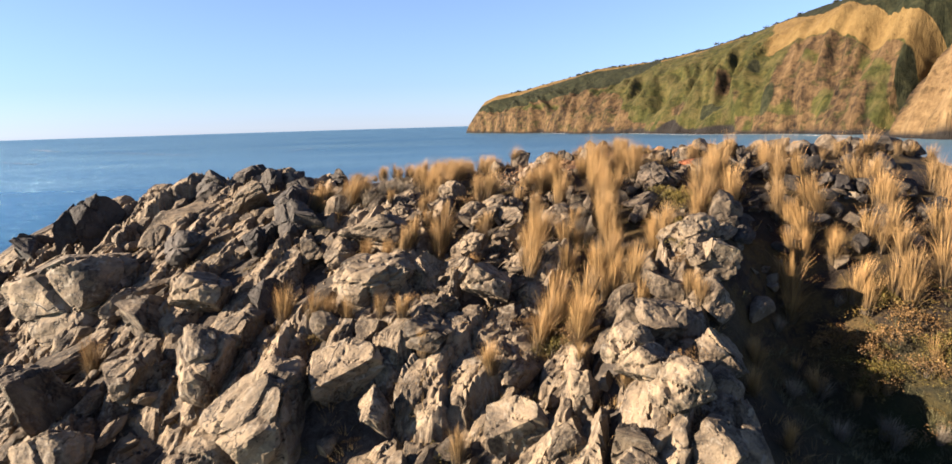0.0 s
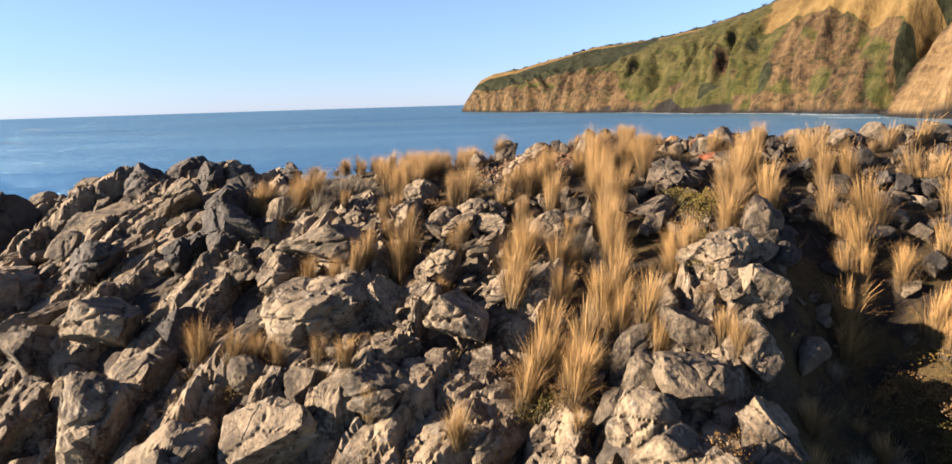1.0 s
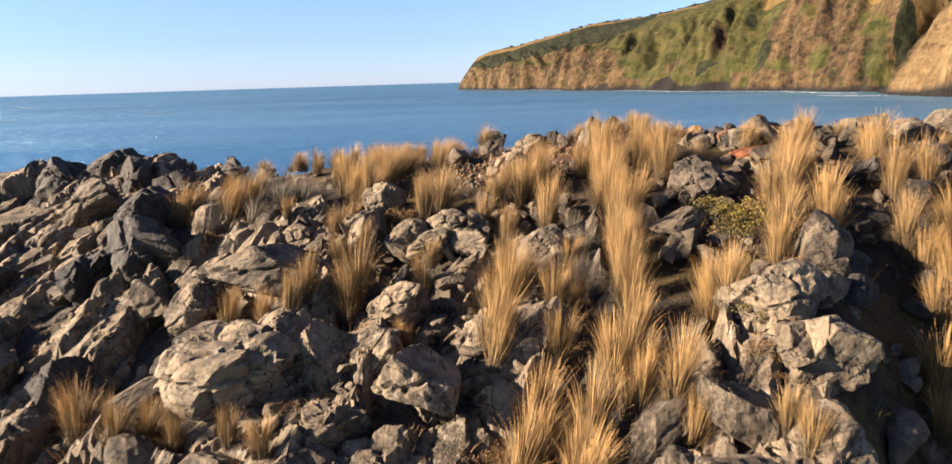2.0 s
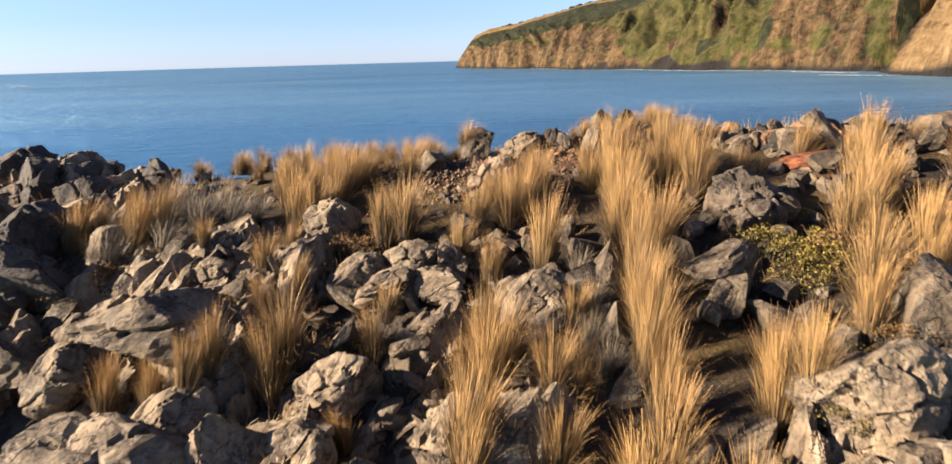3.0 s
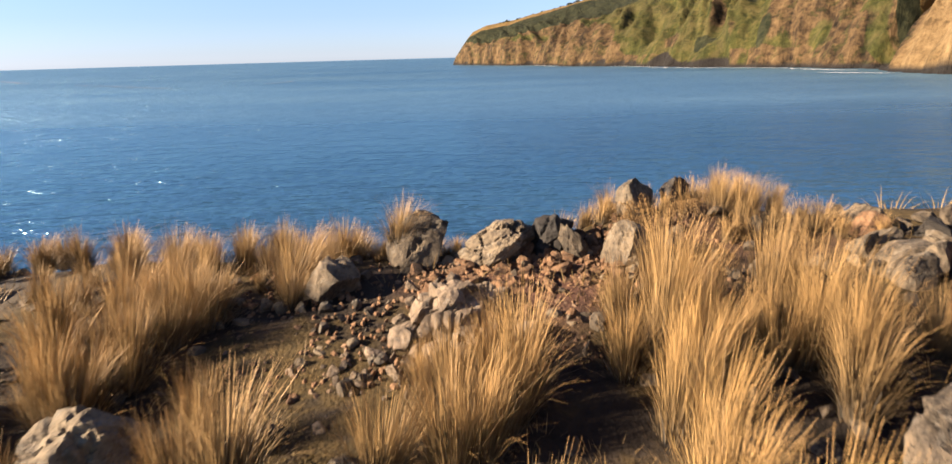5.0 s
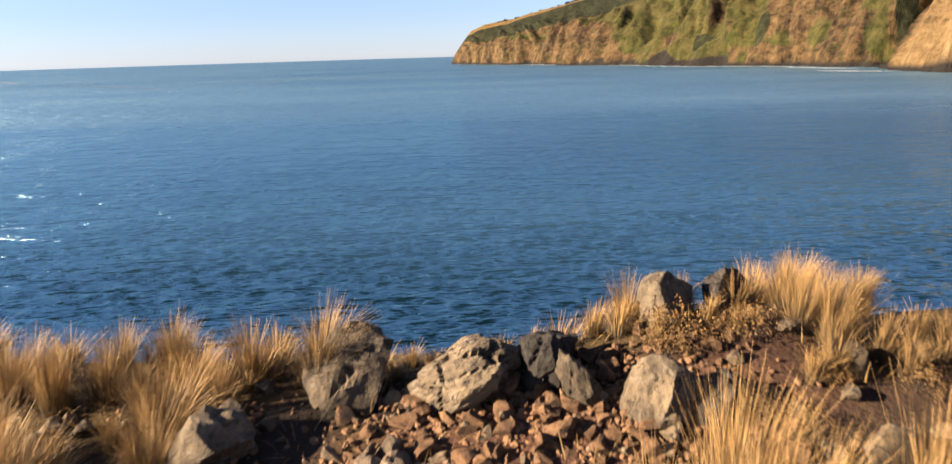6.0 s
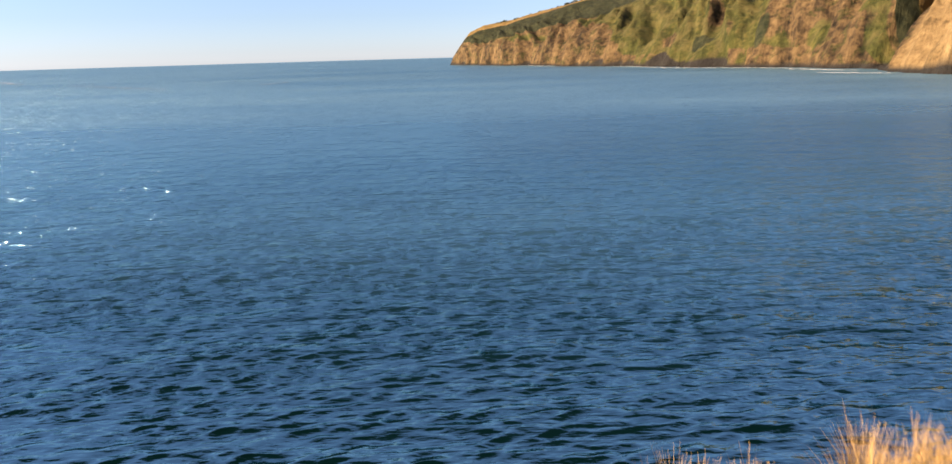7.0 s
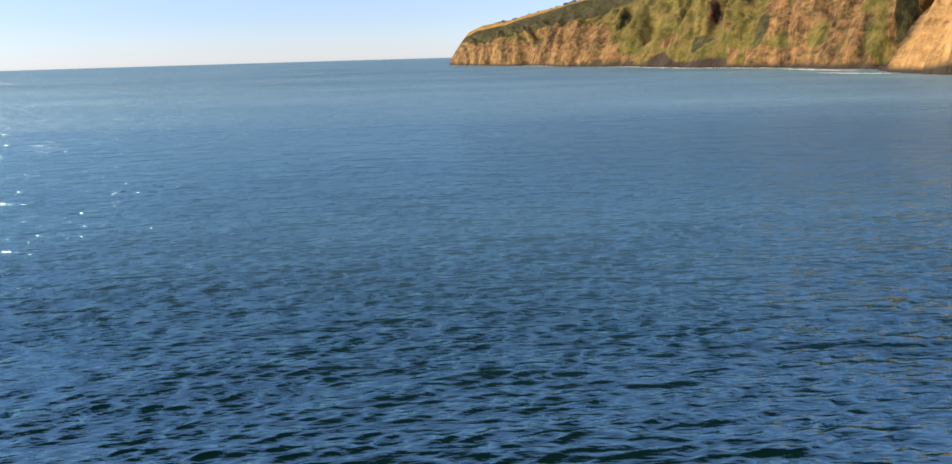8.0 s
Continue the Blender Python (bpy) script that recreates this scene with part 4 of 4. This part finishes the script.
# tufts round the pale stone on the crest
for x, y, h in ((3.55, 24.5, 0.44), (3.85, 24.62, 0.5), (3.25, 24.45, 0.36), (3.95, 24.08, 0.28), (4.35, 24.12, 0.26), (4.5, 23.95, 0.26),
                (4.82, 24.6, 0.46), (4.66, 24.35, 0.4), (5.0, 24.3, 0.52), (5.25, 24.1, 0.5), (4.85, 23.45, 0.34), (5.5, 23.45, 0.4), (5.85, 23.6, 0.42), (3.7, 24.3, 0.4), (4.3, 24.62, 0.4)):
    tussock(x, y, h, 0.12, 1.25)
# the broad clumps on the seaward lip behind it
for x, y, h in ((5.05, 25.0, 0.58), (5.3, 25.0, 0.6), (5.6, 24.9, 0.55), (5.9, 24.8, 0.5), (5.25, 24.65, 0.55),
                (3.6, 25.0, 0.38), (3.9, 25.0, 0.42), (4.15, 25.05, 0.45), (4.4, 25.05, 0.45)):
    tussock(x, y, h, 0.12, 1.3)
# low clumps along the cliff edge
for k in range(40):
    x = -4.6 + 0.2 * k
    if 1.3 < x < 3.3:
        continue
    tussock(x + 0.3 * math.sin(k * 5.1), 24.95 - 0.17 * x + 0.012 * x * x + 0.4 * math.sin(k * 2.3), (0.44 + 0.15 * math.sin(k * 1.7)) * (0.8 if x > 2.6 else 1.0), 0.15, 1.5)
for k in range(34):
    x = 0.4 + 0.085 * k
    tussock(x, 24.72 - 0.12 * x + 0.22 * math.sin(k * 3.7), 0.20 + 0.07 * math.sin(k * 2.1), 0.1, 1.6, "short tuft of dry grass on the cliff edge")
# clumps on the slope beyond the gully
grower = random.Random(77)
for cx in (10.9, 12.6):
    for k in range(6):
        y = 16.8 + 0.58 * k + grower.uniform(-0.15, 0.15)
        tussock(cx + 0.3 * (y - 17.5) + grower.uniform(-0.14, 0.14), y, grower.uniform(0.8, 1.25))


# ---- large stones ----
# places of the larger stones: x, y, half width, half height, 1 if dark, several of them darkened for shade
STONES_LOW = (
    (-4.74, 14.34, 1.59, 1.16, 0), (-11.22, 16.42, 0.66, 1.41, 0), (-3.13, 14.93, 0.93, 0.86, 0), (-2.21, 13.88, 0.41, 0.76, 0),
    (0.73, 13, 0.7, 0.83, 0), (1.81, 12.4, 0.62, 0.5, 0), (2.74, 11.49, 0.62, 0.55, 0), (3.79, 11.79, 0.6, 0.6, 0),
    (3.39, 12.39, 0.6, 0.55, 0), (4.19, 11.09, 0.5, 0.5, 0), (2.99, 10.79, 0.6, 0.5, 0), (2.09, 13.09, 0.57, 0.51, 0),
    (3.11, 13.35, 0.57, 0.51, 0), (3.88, 13.77, 0.59, 0.53, 0),
)
STONES_FOOT = (
    (-13.14, 21.2, 2.11, 1.56, 0), (-9.4, 18.54, 1.04, 0.85, 0), (-6.81, 16.42, 0.91, 1.07, 0), (-17.2, 25.9, 1.0, 1.15, 1),
    (-15.4, 25.6, 0.6, 1.0, 1), (-14.2, 24.94, 1.03, 1.1, 1), (-18.8, 25.2, 0.9, 0.9, 1), (5.2, 14.7, 0.5, 0.5, 0),
    (4.9, 13.3, 0.6, 0.6, 0), (-10.2, 15, 0.95, 0.95, 0), (-9, 16.6, 0.7, 0.7, 0), (-6, 13.9, 0.8, 0.6, 0),
    # unseen stone added on the sun's side to shade the hollow
    (-15.0, 14.6, 1.5, 1.9, 1),
)
STONES_LEFT = (
    (-5.28, 20.76, 0.62, 0.73, 1), (-7.22, 25.16, 0.84, 0.42, 1), (-10.85, 26.69, 0.96, 0.38, 1), (-9.22, 21.14, 0.83, 0.58, 1),
    (-6.69, 20.4, 0.45, 0.52, 1), (-4.83, 19.2, 0.47, 0.47, 0), (-7.52, 18.45, 0.85, 0.78, 0), (-5.72, 17.79, 0.58, 0.52, 1),
    (-3.82, 16.04, 0.44, 0.33, 0), (-6.11, 17.01, 0.83, 0.64, 0), (-2.6, 17.13, 1.1, 0.68, 0), (-2.2, 18.0, 0.6, 0.36, 0),
    (-0.5, 17.4, 0.6, 0.42, 0), (-2.6, 19.3, 1.15, 0.6, 0), (-1.15, 17.31, 0.6, 0.6, 0), (-0.18, 18.08, 0.57, 0.34, 0),
    (0.41, 16.56, 0.57, 0.77, 0),
)
STONES_HOLLOW = (
    (-0.96, 16.15, 0.62, 0.46, 0), (-1.25, 15.5, 0.9, 0.6, 0), (-2.53, 15.67, 0.37, 0.42, 0), (-7.64, 23.42, 1.05, 0.53, 0),
    (-6.39, 20.79, 0.68, 0.38, 1), (5.56, 15.63, 0.61, 0.56, 0), (5.46, 16.93, 0.61, 0.39, 0), (4.39, 15.26, 0.43, 0.48, 0),
    (4.0, 13.86, 0.61, 0.39, 0), (4.25, 16.27, 0.41, 0.36, 0), (-5.65, 23.57, 0.59, 0.34, 1), (-7.6, 24.9, 0.7, 0.6, 1),
    (-6.3, 24.2, 0.6, 0.5, 1), (-5.9, 21.9, 0.75, 0.7, 1), (-8.6, 26.0, 0.9, 0.7, 1), (-9.8, 25.6, 0.9, 0.7, 1),
)
STONES_MIDDLE = (
    (5.32, 16.75, 0.74, 0.55, 0), (5.4, 15.78, 0.52, 0.28, 0), (4.53, 18.51, 0.25, 0.25, 0), 
    (6.76, 20.23, 0.33, 0.33, 0), (-0.69, 21.18, 0.41, 0.46, 0), (-1.75, 21.34, 0.32, 0.32, 0), (1.05, 19.53, 0.39, 0.26, 0),
    (0.66, 18.55, 0.24, 0.16, 0), (0.15, 19.68, 0.54, 0.18, 0), (5.33, 18.16, 0.25, 0.21, 0), (-5.7, 20.94, 0.65, 0.76, 1),
    (-3.89, 18.92, 0.59, 0.44, 0),
)
STONES_UPPER = (
    (6.24, 22.7, 0.38, 0.15, 0), (6.61, 22.45, 0.25, 0.21, 1), (7.19, 22.49, 0.34, 0.26, 0), (6.25, 23.38, 0.22, 0.16, 0),
    (6.78, 23.2, 0.22, 0.2, 1), (7.57, 22.41, 0.26, 0.26, 0), (1.09, 19.86, 0.28, 0.28, 0), (1.82, 19.97, 0.22, 0.22, 0),
    (0.59, 19.97, 0.45, 0.31, 0), (-2.31, 20.39, 0.39, 0.32, 0), (-0.16, 19.93, 0.44, 0.27, 0), (6.72, 22.21, 0.25, 0.12, 0),
    (-4.93, 24.7, 0.5, 0.39, 1),
)
STONES_CREST = (
    (1.64, 24.05, 0.40, 0.40, 0), (0.72, 23.44, 0.33, 0.26, 0), (2.40, 23.98, 0.50, 0.24, 0), (3.05, 24.02, 0.36, 0.26, 1),
    (3.27, 23.61, 0.14, 0.24, 0), (3.78, 23.3, 0.27, 0.28, 0), (4.14, 23.3, 0.26, 0.2, 1), (4.1, 24.4, 0.24, 0.34, 0), (4.56, 24.42, 0.22, 0.20, 1),
    (6.36, 23.73, 0.27, 0.13, 0), (6.13, 23.08, 0.27, 0.12, 0),
)
LARGE_STONES = []


def build_large():
    rng = np.random.default_rng(21)
    for table in (STONES_LOW, STONES_FOOT, STONES_LEFT, STONES_HOLLOW, STONES_MIDDLE, STONES_UPPER, STONES_CREST):
        for x, y, w, h, dark in table:
            k = int(rng.integers(len(BIG)))
            mesh = BIG_DARK[k % len(BIG_DARK)] if dark else BIG_MESH[k] if w > 0.5 else MEDIUM_MESH[k]
            if not dark and x > -4 and y > 16.5 and w > 0.38 and k % 3 < 2:
                mesh = ROUND_MESH[k % 5]
            if x > 5.5 and y > 21.8 and k % 2:
                mesh = RED_MESH[k % 4]
            label = "jagged boulder against the sea, dark in rock and in painted shade" if dark else "large sunlit grey-brown boulder with ledges and cracks"
            deep = 0.5 * (w + h)
            boulder(mesh, x, y, (w * 1.15, deep * 1.1, h * 1.25), rng.uniform(-25, 25), label, lift=h * 0.4, lean=(rng.uniform(-15, 15), rng.uniform(-35, -5)))
            LARGE_STONES.append((x, y, w))


build_large()
boulder(joined("boulder", [rock_piece(777, 5, 9, 0.70, 0.06, 26)], LICHEN_ROCK, False), 5.43, 20.25, (0.69, 0.68, 0.70), 20, "large rounded flaking boulder beside tall tussocks", lift=0.10)
LARGE_STONES.append((5.43, 20.25, 0.7))


# ---- boulder field ----
def build_field():
    rng = np.random.default_rng(11)
    grass = np.array([(x, y) for x, y, h, lean in ALL_TUSSOCKS])
    large = np.array(LARGE_STONES)
    pieces, made, cell = [], 0, 0.80
    for gx in np.arange(-20, 8, cell):
        for gy in np.arange(9.5, 28.5, cell):
            x, y = gx + rng.uniform(0, cell), gy + rng.uniform(0, cell)
            stony = float(rocky(x, y))
            crest = 24.08 - 0.175 * x + 0.0143 * x * x
            if rng.uniform() > stony * (1.05 if y < 17.5 or x < -5 else 0.55) or y > crest + 0.8 or (x > -3.6 and y > 21.3):
                continue
            size = min(rng.lognormal(-1.0, 0.45), 0.8)
            room = (np.hypot(large[:, 0] - x, large[:, 1] - y) - large[:, 2] * 0.75).min()
            if room < 0.05:
                continue
            if room < size:
                size = max(0.12, size * 0.6)
            if np.hypot(grass[:, 0] - x, grass[:, 1] - y).min() < 0.2 + size * 0.5:
                size *= 0.45
            shape = size * np.array([rng.uniform(1.1, 2.0), rng.uniform(0.65, 1.1), rng.uniform(0.6, 1.0)])
            turn, lean = rng.uniform(25, 70), (rng.uniform(-30, 30), rng.uniform(-50, -5))
            if y > crest - 1.5:
                lean, shape = (lean[0] * 0.5, -12), shape * 0.8
            if size > 0.36 and made < 210:
                mesh = BIG_MESH[rng.integers(len(BIG))] if size > 0.7 else MEDIUM_MESH[rng.integers(len(MEDIUM))]
                boulder(mesh, x, y, shape, turn, "weathered grey-brown boulder with cracks and lichen", lift=size * 0.08, lean=lean)
                made += 1
            else:
                v, f = MEDIUM[rng.integers(len(MEDIUM))] if size > 0.46 else SMALL[rng.integers(len(SMALL))] if size > 0.25 else TINY[rng.integers(len(TINY))]
                m = np.array(Euler((radians(lean[0]), radians(lean[1]), radians(turn))).to_matrix())
                pieces.append(((v * shape) @ m.T + (x, y, float(ground_z(x, y)) + size * 0.1), f))
    # loose stones on the upper slope and the dark stony top beyond the gully
    for _ in range(700):
        x, y = rng.uniform(-4, 13), rng.uniform(16.5, 24.5)
        if rocky(x, y) > 0.5 or (x > 6 and y < 16 + 0.3 * (x - 6)) or y > 24.4 - 0.1 * x:
            continue
        size = min(rng.lognormal(-2.0, 0.5), 0.35 if y < 21 or x > 6 else 0.09)
        v, f = TINY[rng.integers(len(TINY))]
        m = np.array(Euler(rng.uniform(0, 6.28, 3)).to_matrix())
        pieces.append(((v * size * rng.uniform(0.7, 1.3, 3)) @ m.T + (x, y, float(ground_z(x, y)) + size * 0.15), f))
    # flat chips and blocks lying between the slabs
    for _ in range(420):
        x, y = rng.uniform(-2.6, 2.4), rng.uniform(16.4, 21.0)
        size = min(rng.lognormal(-2.15, 0.5), 0.3)
        if np.hypot(grass[:, 0] - x, grass[:, 1] - y).min() < 0.12 + size:
            continue
        v, f = (SMALL if size > 0.16 else TINY)[rng.integers(8)]
        m = np.array(Euler((rng.uniform(-0.5, 0.5), rng.uniform(-0.9, 0.2), rng.uniform(0, 6.28))).to_matrix())
        pieces.append(((v * size * np.array([rng.uniform(1.0, 1.9), rng.uniform(0.7, 1.1), rng.uniform(0.4, 0.7)])) @ m.T + (x, y, support_z(x, y) + size * 0.12), f))
    me = joined("rubble", pieces, ROCK, False)
    tagged(new("rubble", me), "jumbled smaller weathered stones between the boulders", "stones", kind="stuff")


DARK_STONE = [joined("boulder", [p], DARK_AND_SHADED_ROCK, False) for p in SMALL[6:11]]
build_field()

# dark stones between the tussocks beyond the gully
grower = random.Random(78)
for k in range(46):
    x = grower.uniform(6.8, 13.5)
    y = grower.uniform(17.2, 22.0)
    size = grower.uniform(0.16, 0.42)
    boulder(MEDIUM_DARK[k % 8] if size > 0.34 else DARK_STONE[k % 5], x, y, (size * 1.3, size, size * 0.9), grower.uniform(0, 180), "dark half-buried stone between tussocks", lift=size * 0.35, lean=(grower.uniform(-25, 25), grower.uniform(-25, 25)))
# dark broken stones and tussocks on the skyline beyond the gully
grower = random.Random(77)
SKYLINE_STONE = [joined("boulder", [p], ROCK if k % 3 else DARK_AND_SHADED_ROCK, False) for k, p in enumerate(SMALL[:6])]
for k in range(26):
    x = 6.6 + 0.36 * k + grower.uniform(-0.15, 0.15)
    y = 24.08 - 0.175 * x + 0.0143 * x * x - 0.9 + grower.uniform(-0.5, 0.35)
    size = grower.uniform(0.2, 0.46)
    boulder(SKYLINE_STONE[k % 6], x, y, (size * 1.3, size, size * 0.9), grower.uniform(0, 180), "dark broken stone on the stony skyline", lift=size * 0.45, lean=(grower.uniform(-25, 25), grower.uniform(-25, 25)))
    if k % 2 == 0:
        tussock(x + 0.25, y - 0.5, grower.uniform(0.55, 0.95))


# ---- scree and cobbles on the top ----
def build_scree(name, label, cx, cy, sx, sy, count, low, high, material, seed, mound=0.0):
    rng = np.random.default_rng(seed)
    meshes = [joined("stone", [p], material, False) for p in (SMALL[:6] if high > 0.12 else TINY)]
    ob = new(name)
    ob.location = (cx, cy, float(ground_z(cx, cy)))
    for _ in range(count):
        x, y = cx + rng.normal(0, sx), cy + rng.normal(0, sy)
        size = low + (high - low) * rng.uniform() ** (1.0 if mound else 2.2)
        st = part("stone", meshes[rng.integers(len(meshes))], ob)
        st.location = (x - cx, y - cy, float(ground_z(x, y)) - ob.location.z + size * 0.35 + mound * math.exp(-((x - cx) / sx) ** 2 - ((y - cy) / sy) ** 2))
        st.rotation_euler = rng.uniform(0, 6.28, 3)
        st.scale = size * rng.uniform(0.55, 1.4, 3)
    return tagged(ob, label, "stones")


build_scree("cobble_heap", "heap of pale rounded cobbles on dark soil", 2.02, 22.65, 0.27, 0.27, 120, 0.055, 0.145, PALE_ROCK, 31, 0.22)
build_scree("scree_patch", "patch of reddish broken scree below the crest", 2.95, 23.3, 0.62, 0.42, 300, 0.016, 0.11, RED_ROCK, 32)
build_scree("stone_scatter", "scatter of small pale stones on dark earth", 1.35, 22.0, 0.5, 0.2, 50, 0.02, 0.07, PALE_ROCK, 33)
build_scree("soil_pebbles", "thin scatter of pebbles and clods on bare soil", 0.8, 22.7, 0.7, 0.4, 70, 0.012, 0.04, ROCK, 35)
build_scree("crest_stones", "broken stones along the stony crest", 7.3, 22.8, 0.9, 0.45, 90, 0.05, 0.18, ROCK, 34)


def build_gravel():
    """Broken red-brown fragments too small to tell apart, thick on the scree and thin on the bare soil."""
    rng = np.random.default_rng(36)
    pieces = []
    for k in range(2300):
        x, y = (2.95 + rng.normal(0, 0.75), 23.3 + rng.normal(0, 0.5)) if k < 1300 else (rng.uniform(-0.3, 4.6), rng.uniform(21.8, 24.2))
        size = rng.uniform(0.012, 0.038)
        v, f = TINY_CHIP[rng.integers(len(TINY_CHIP))]
        m = np.array(Euler(rng.uniform(0, 6.28, 3)).to_matrix())
        pieces.append(((v * size * rng.uniform(0.6, 1.4, 3)) @ m.T + (x, y, float(ground_z(x, y)) + 0.01), f))
    tagged(new("gravel", joined("gravel", pieces, RED_ROCK, False)), "red-brown broken gravel on bare soil", "gravel", kind="stuff")


TINY_CHIP = [rock_piece(350 + k, 1, 5, 0.4, 0.04, 0) for k in range(6)]
build_gravel()


RED_EARTH = rock_material("red_earth", (0.30, 0.115, 0.045), (0.22, 0.080, 0.030), (0.10, 0.035, 0.015), (0.25, 0.12, 0.06))
bank = boulder(joined("earth_bank", [rock_piece(781, 4, 7, 0.5, 0.08, 6)], RED_EARTH, False), 6.95, 21.75, (0.62, 0.34, 0.20), 8, "raw red earth bank below the crest stones", "bare earth", lift=0.02)
bank.name = "earth_bank"
tagged(bank, category="earth")


# ---- low shrubs ----
CUSHION = [joined("leaves", [cushion(500 + k, 1500, 0.034)], YELLOW_LEAVES) for k in range(3)]
CUSHION_DRY = [joined("leaves", [cushion(520 + k, 1000, 0.030)], BROWN_LEAVES) for k in range(3)]


TWIGS = joined("twig_tangle", [blades(560, 60, 0.3, 0.9, 0.6, 0.004, 0.08, 0.26, 0.0)], GREY_BLADES)


def shrub(x, y, size, dry, k):
    ob = new("cushion_shrub")
    part("leaves", (CUSHION_DRY if dry else CUSHION)[k % 3], ob)
    part("twig_tangle", TWIGS, ob, "bare grey twigs")
    ob.matrix_world = Matrix.LocRotScale((x, y, support_z(x, y) + 0.0), Euler((0.35, 0, k * 1.7)), Vector((size, size, size * 1.2)))
    return tagged(ob, "low dry brown cushion shrub" if dry else "low yellow-green cushion shrub", "shrub", "low shrubs")


MOSS = [joined("leaves", [cushion(540 + k, 230, 0.044)], (YELLOW_LEAVES, BROWN_LEAVES, MOSS_LEAVES)[k]) for k in range(3)]
grower = random.Random(80)
for k in range(164):
    x, y = (grower.uniform(-7.5, 6.2), grower.uniform(13.0, 21.8)) if k < 70 else (grower.uniform(5.2, 6.9), grower.uniform(17.7, 19.5)) if k >= 150 else (grower.uniform(-1.0, 1.6), grower.uniform(18.0, 20.9)) if k >= 125 else (grower.uniform(8.6, 12.5), grower.uniform(13.4, 16.2))
    ob = new("moss_cushion")
    part("leaves", MOSS[0 if k >= 156 else 2 if k >= 125 else grower.choice((0, 1, 1, 2, 2))], ob)
    size = grower.uniform(0.22, 0.6) * (1.7 if 70 <= k < 125 else 1.0)
    ob.matrix_world = Matrix.LocRotScale((x, y, support_z(x, y) - 0.02), Euler((0.4, grower.uniform(-0.2, 0.2), grower.uniform(0, 6.28))), Vector((size * 1.3, size, size * 0.7)))
    tagged(ob, "low golden-brown moss cushion between the rocks", "moss", "moss cushions")
# x, y, width, 1 if dry
SHRUBS = (
    (5.9, 18.9, 1.0, 0), (5.5, 19.3, 0.9, 0), (6.35, 19.2, 1.0, 1), (6.6, 18.6, 0.8, 1), (5.4, 17.9, 0.6, 0), (6.0, 17.6, 0.6, 1),
    (1.8, 15.1, 0.9, 0), (2.2, 14.6, 0.8, 1), (1.3, 15.7, 0.7, 1), (-0.3, 20.7, 0.7, 1), (0.0, 21.0, 0.6, 1), (-0.7, 20.9, 0.6, 1),
    (8.9, 15.6, 1.1, 1), (9.6, 15.2, 1.2, 1), (9.2, 14.8, 1.0, 0), (10.1, 15.4, 1.1, 1), (10.0, 14.4, 1.0, 1), (8.5, 15.9, 0.9, 1),
    (10.6, 14.6, 1.1, 0), (4.08, 24.0, 0.55, 1), (3.95, 23.85, 0.4, 1),
)
SHRUBS_B = (
    (4.55, 23.9, 0.5, 1), (5.0, 23.5, 0.35, 1), (5.5, 23.3, 0.4, 1), (6.0, 23.5, 0.35, 1), (4.6, 23.1, 0.35, 1), (5.1, 16.6, 0.6, 0),
    (5.3, 17.35, 0.5, 0), (4.6, 17.1, 0.45, 1), (4.9, 15.9, 0.5, 1), (3.4, 12.7, 0.6, 1), (4.5, 13.2, 0.5, 1), (2.0, 16.1, 0.5, 0),
    (9.7, 16.1, 0.8, 0), (9.2, 15.2, 0.8, 1), (-1.6, 16.4, 0.5, 1), (-6.6, 19.0, 0.5, 1), (3.9, 12.3, 0.9, 1), (-4.3, 21.0, 0.5, 1),
    (-3.9, 19.2, 0.6, 1), (-1.9, 19.5, 0.5, 1),
)
for k, (x, y, size, dry) in enumerate(SHRUBS + SHRUBS_B):
    shrub(x, y, size, dry, k)


# ---- grass in the gully ----
def build_gully_grass():
    rng = np.random.default_rng(41)
    pieces = []
    for k in range(330):
        x, y = rng.uniform(6.2, 11.5), rng.uniform(10.5, 15.8)
        v, f = blades(600 + k % 9, 26, 0.16, 0.6, 0.6, 0.006, 0.10, 0.30, 0.05)
        pieces.append((v * rng.uniform(0.5, 1.1) + (x, y, float(ground_z(x, y))), f))
    tagged(new("gully_grass", joined("gully_grass", pieces, GREEN_BLADES)), "short dull green grass in the shaded gully", "grass", kind="stuff")


build_gully_grass()


# ---- dry litter between the stones ----
def build_litter():
    rng = np.random.default_rng(43)
    wisps = [blades(640 + k, 17, 0.20, 0.6, 0.7, 0.005, 0.12, 0.40, 0.1) for k in range(9)]
    pieces = []
    for _ in range(1400):
        x, y = rng.uniform(-14, 13), rng.uniform(11.0, 25.2)
        if noise.noise((x * 0.7, y * 0.7, 2.0)) < -0.12 or (x > 6.4 and y < 15.6) or y > 24.9 - 0.17 * x + 0.014 * x * x:
            continue
        v, f = wisps[rng.integers(9)]
        a = rng.uniform(0, 6.28)
        m = np.array(((math.cos(a), -math.sin(a), 0), (math.sin(a), math.cos(a), 0), (0, 0, 0.8)))
        pieces.append((v @ m.T * rng.uniform(0.6, 1.2) + (x, y, support_z(x, y)), f))
    tagged(new("dry_litter", joined("dry_litter", pieces, LITTER)), "short dry grass and dead litter between the stones", "grass", kind="stuff")


build_litter()
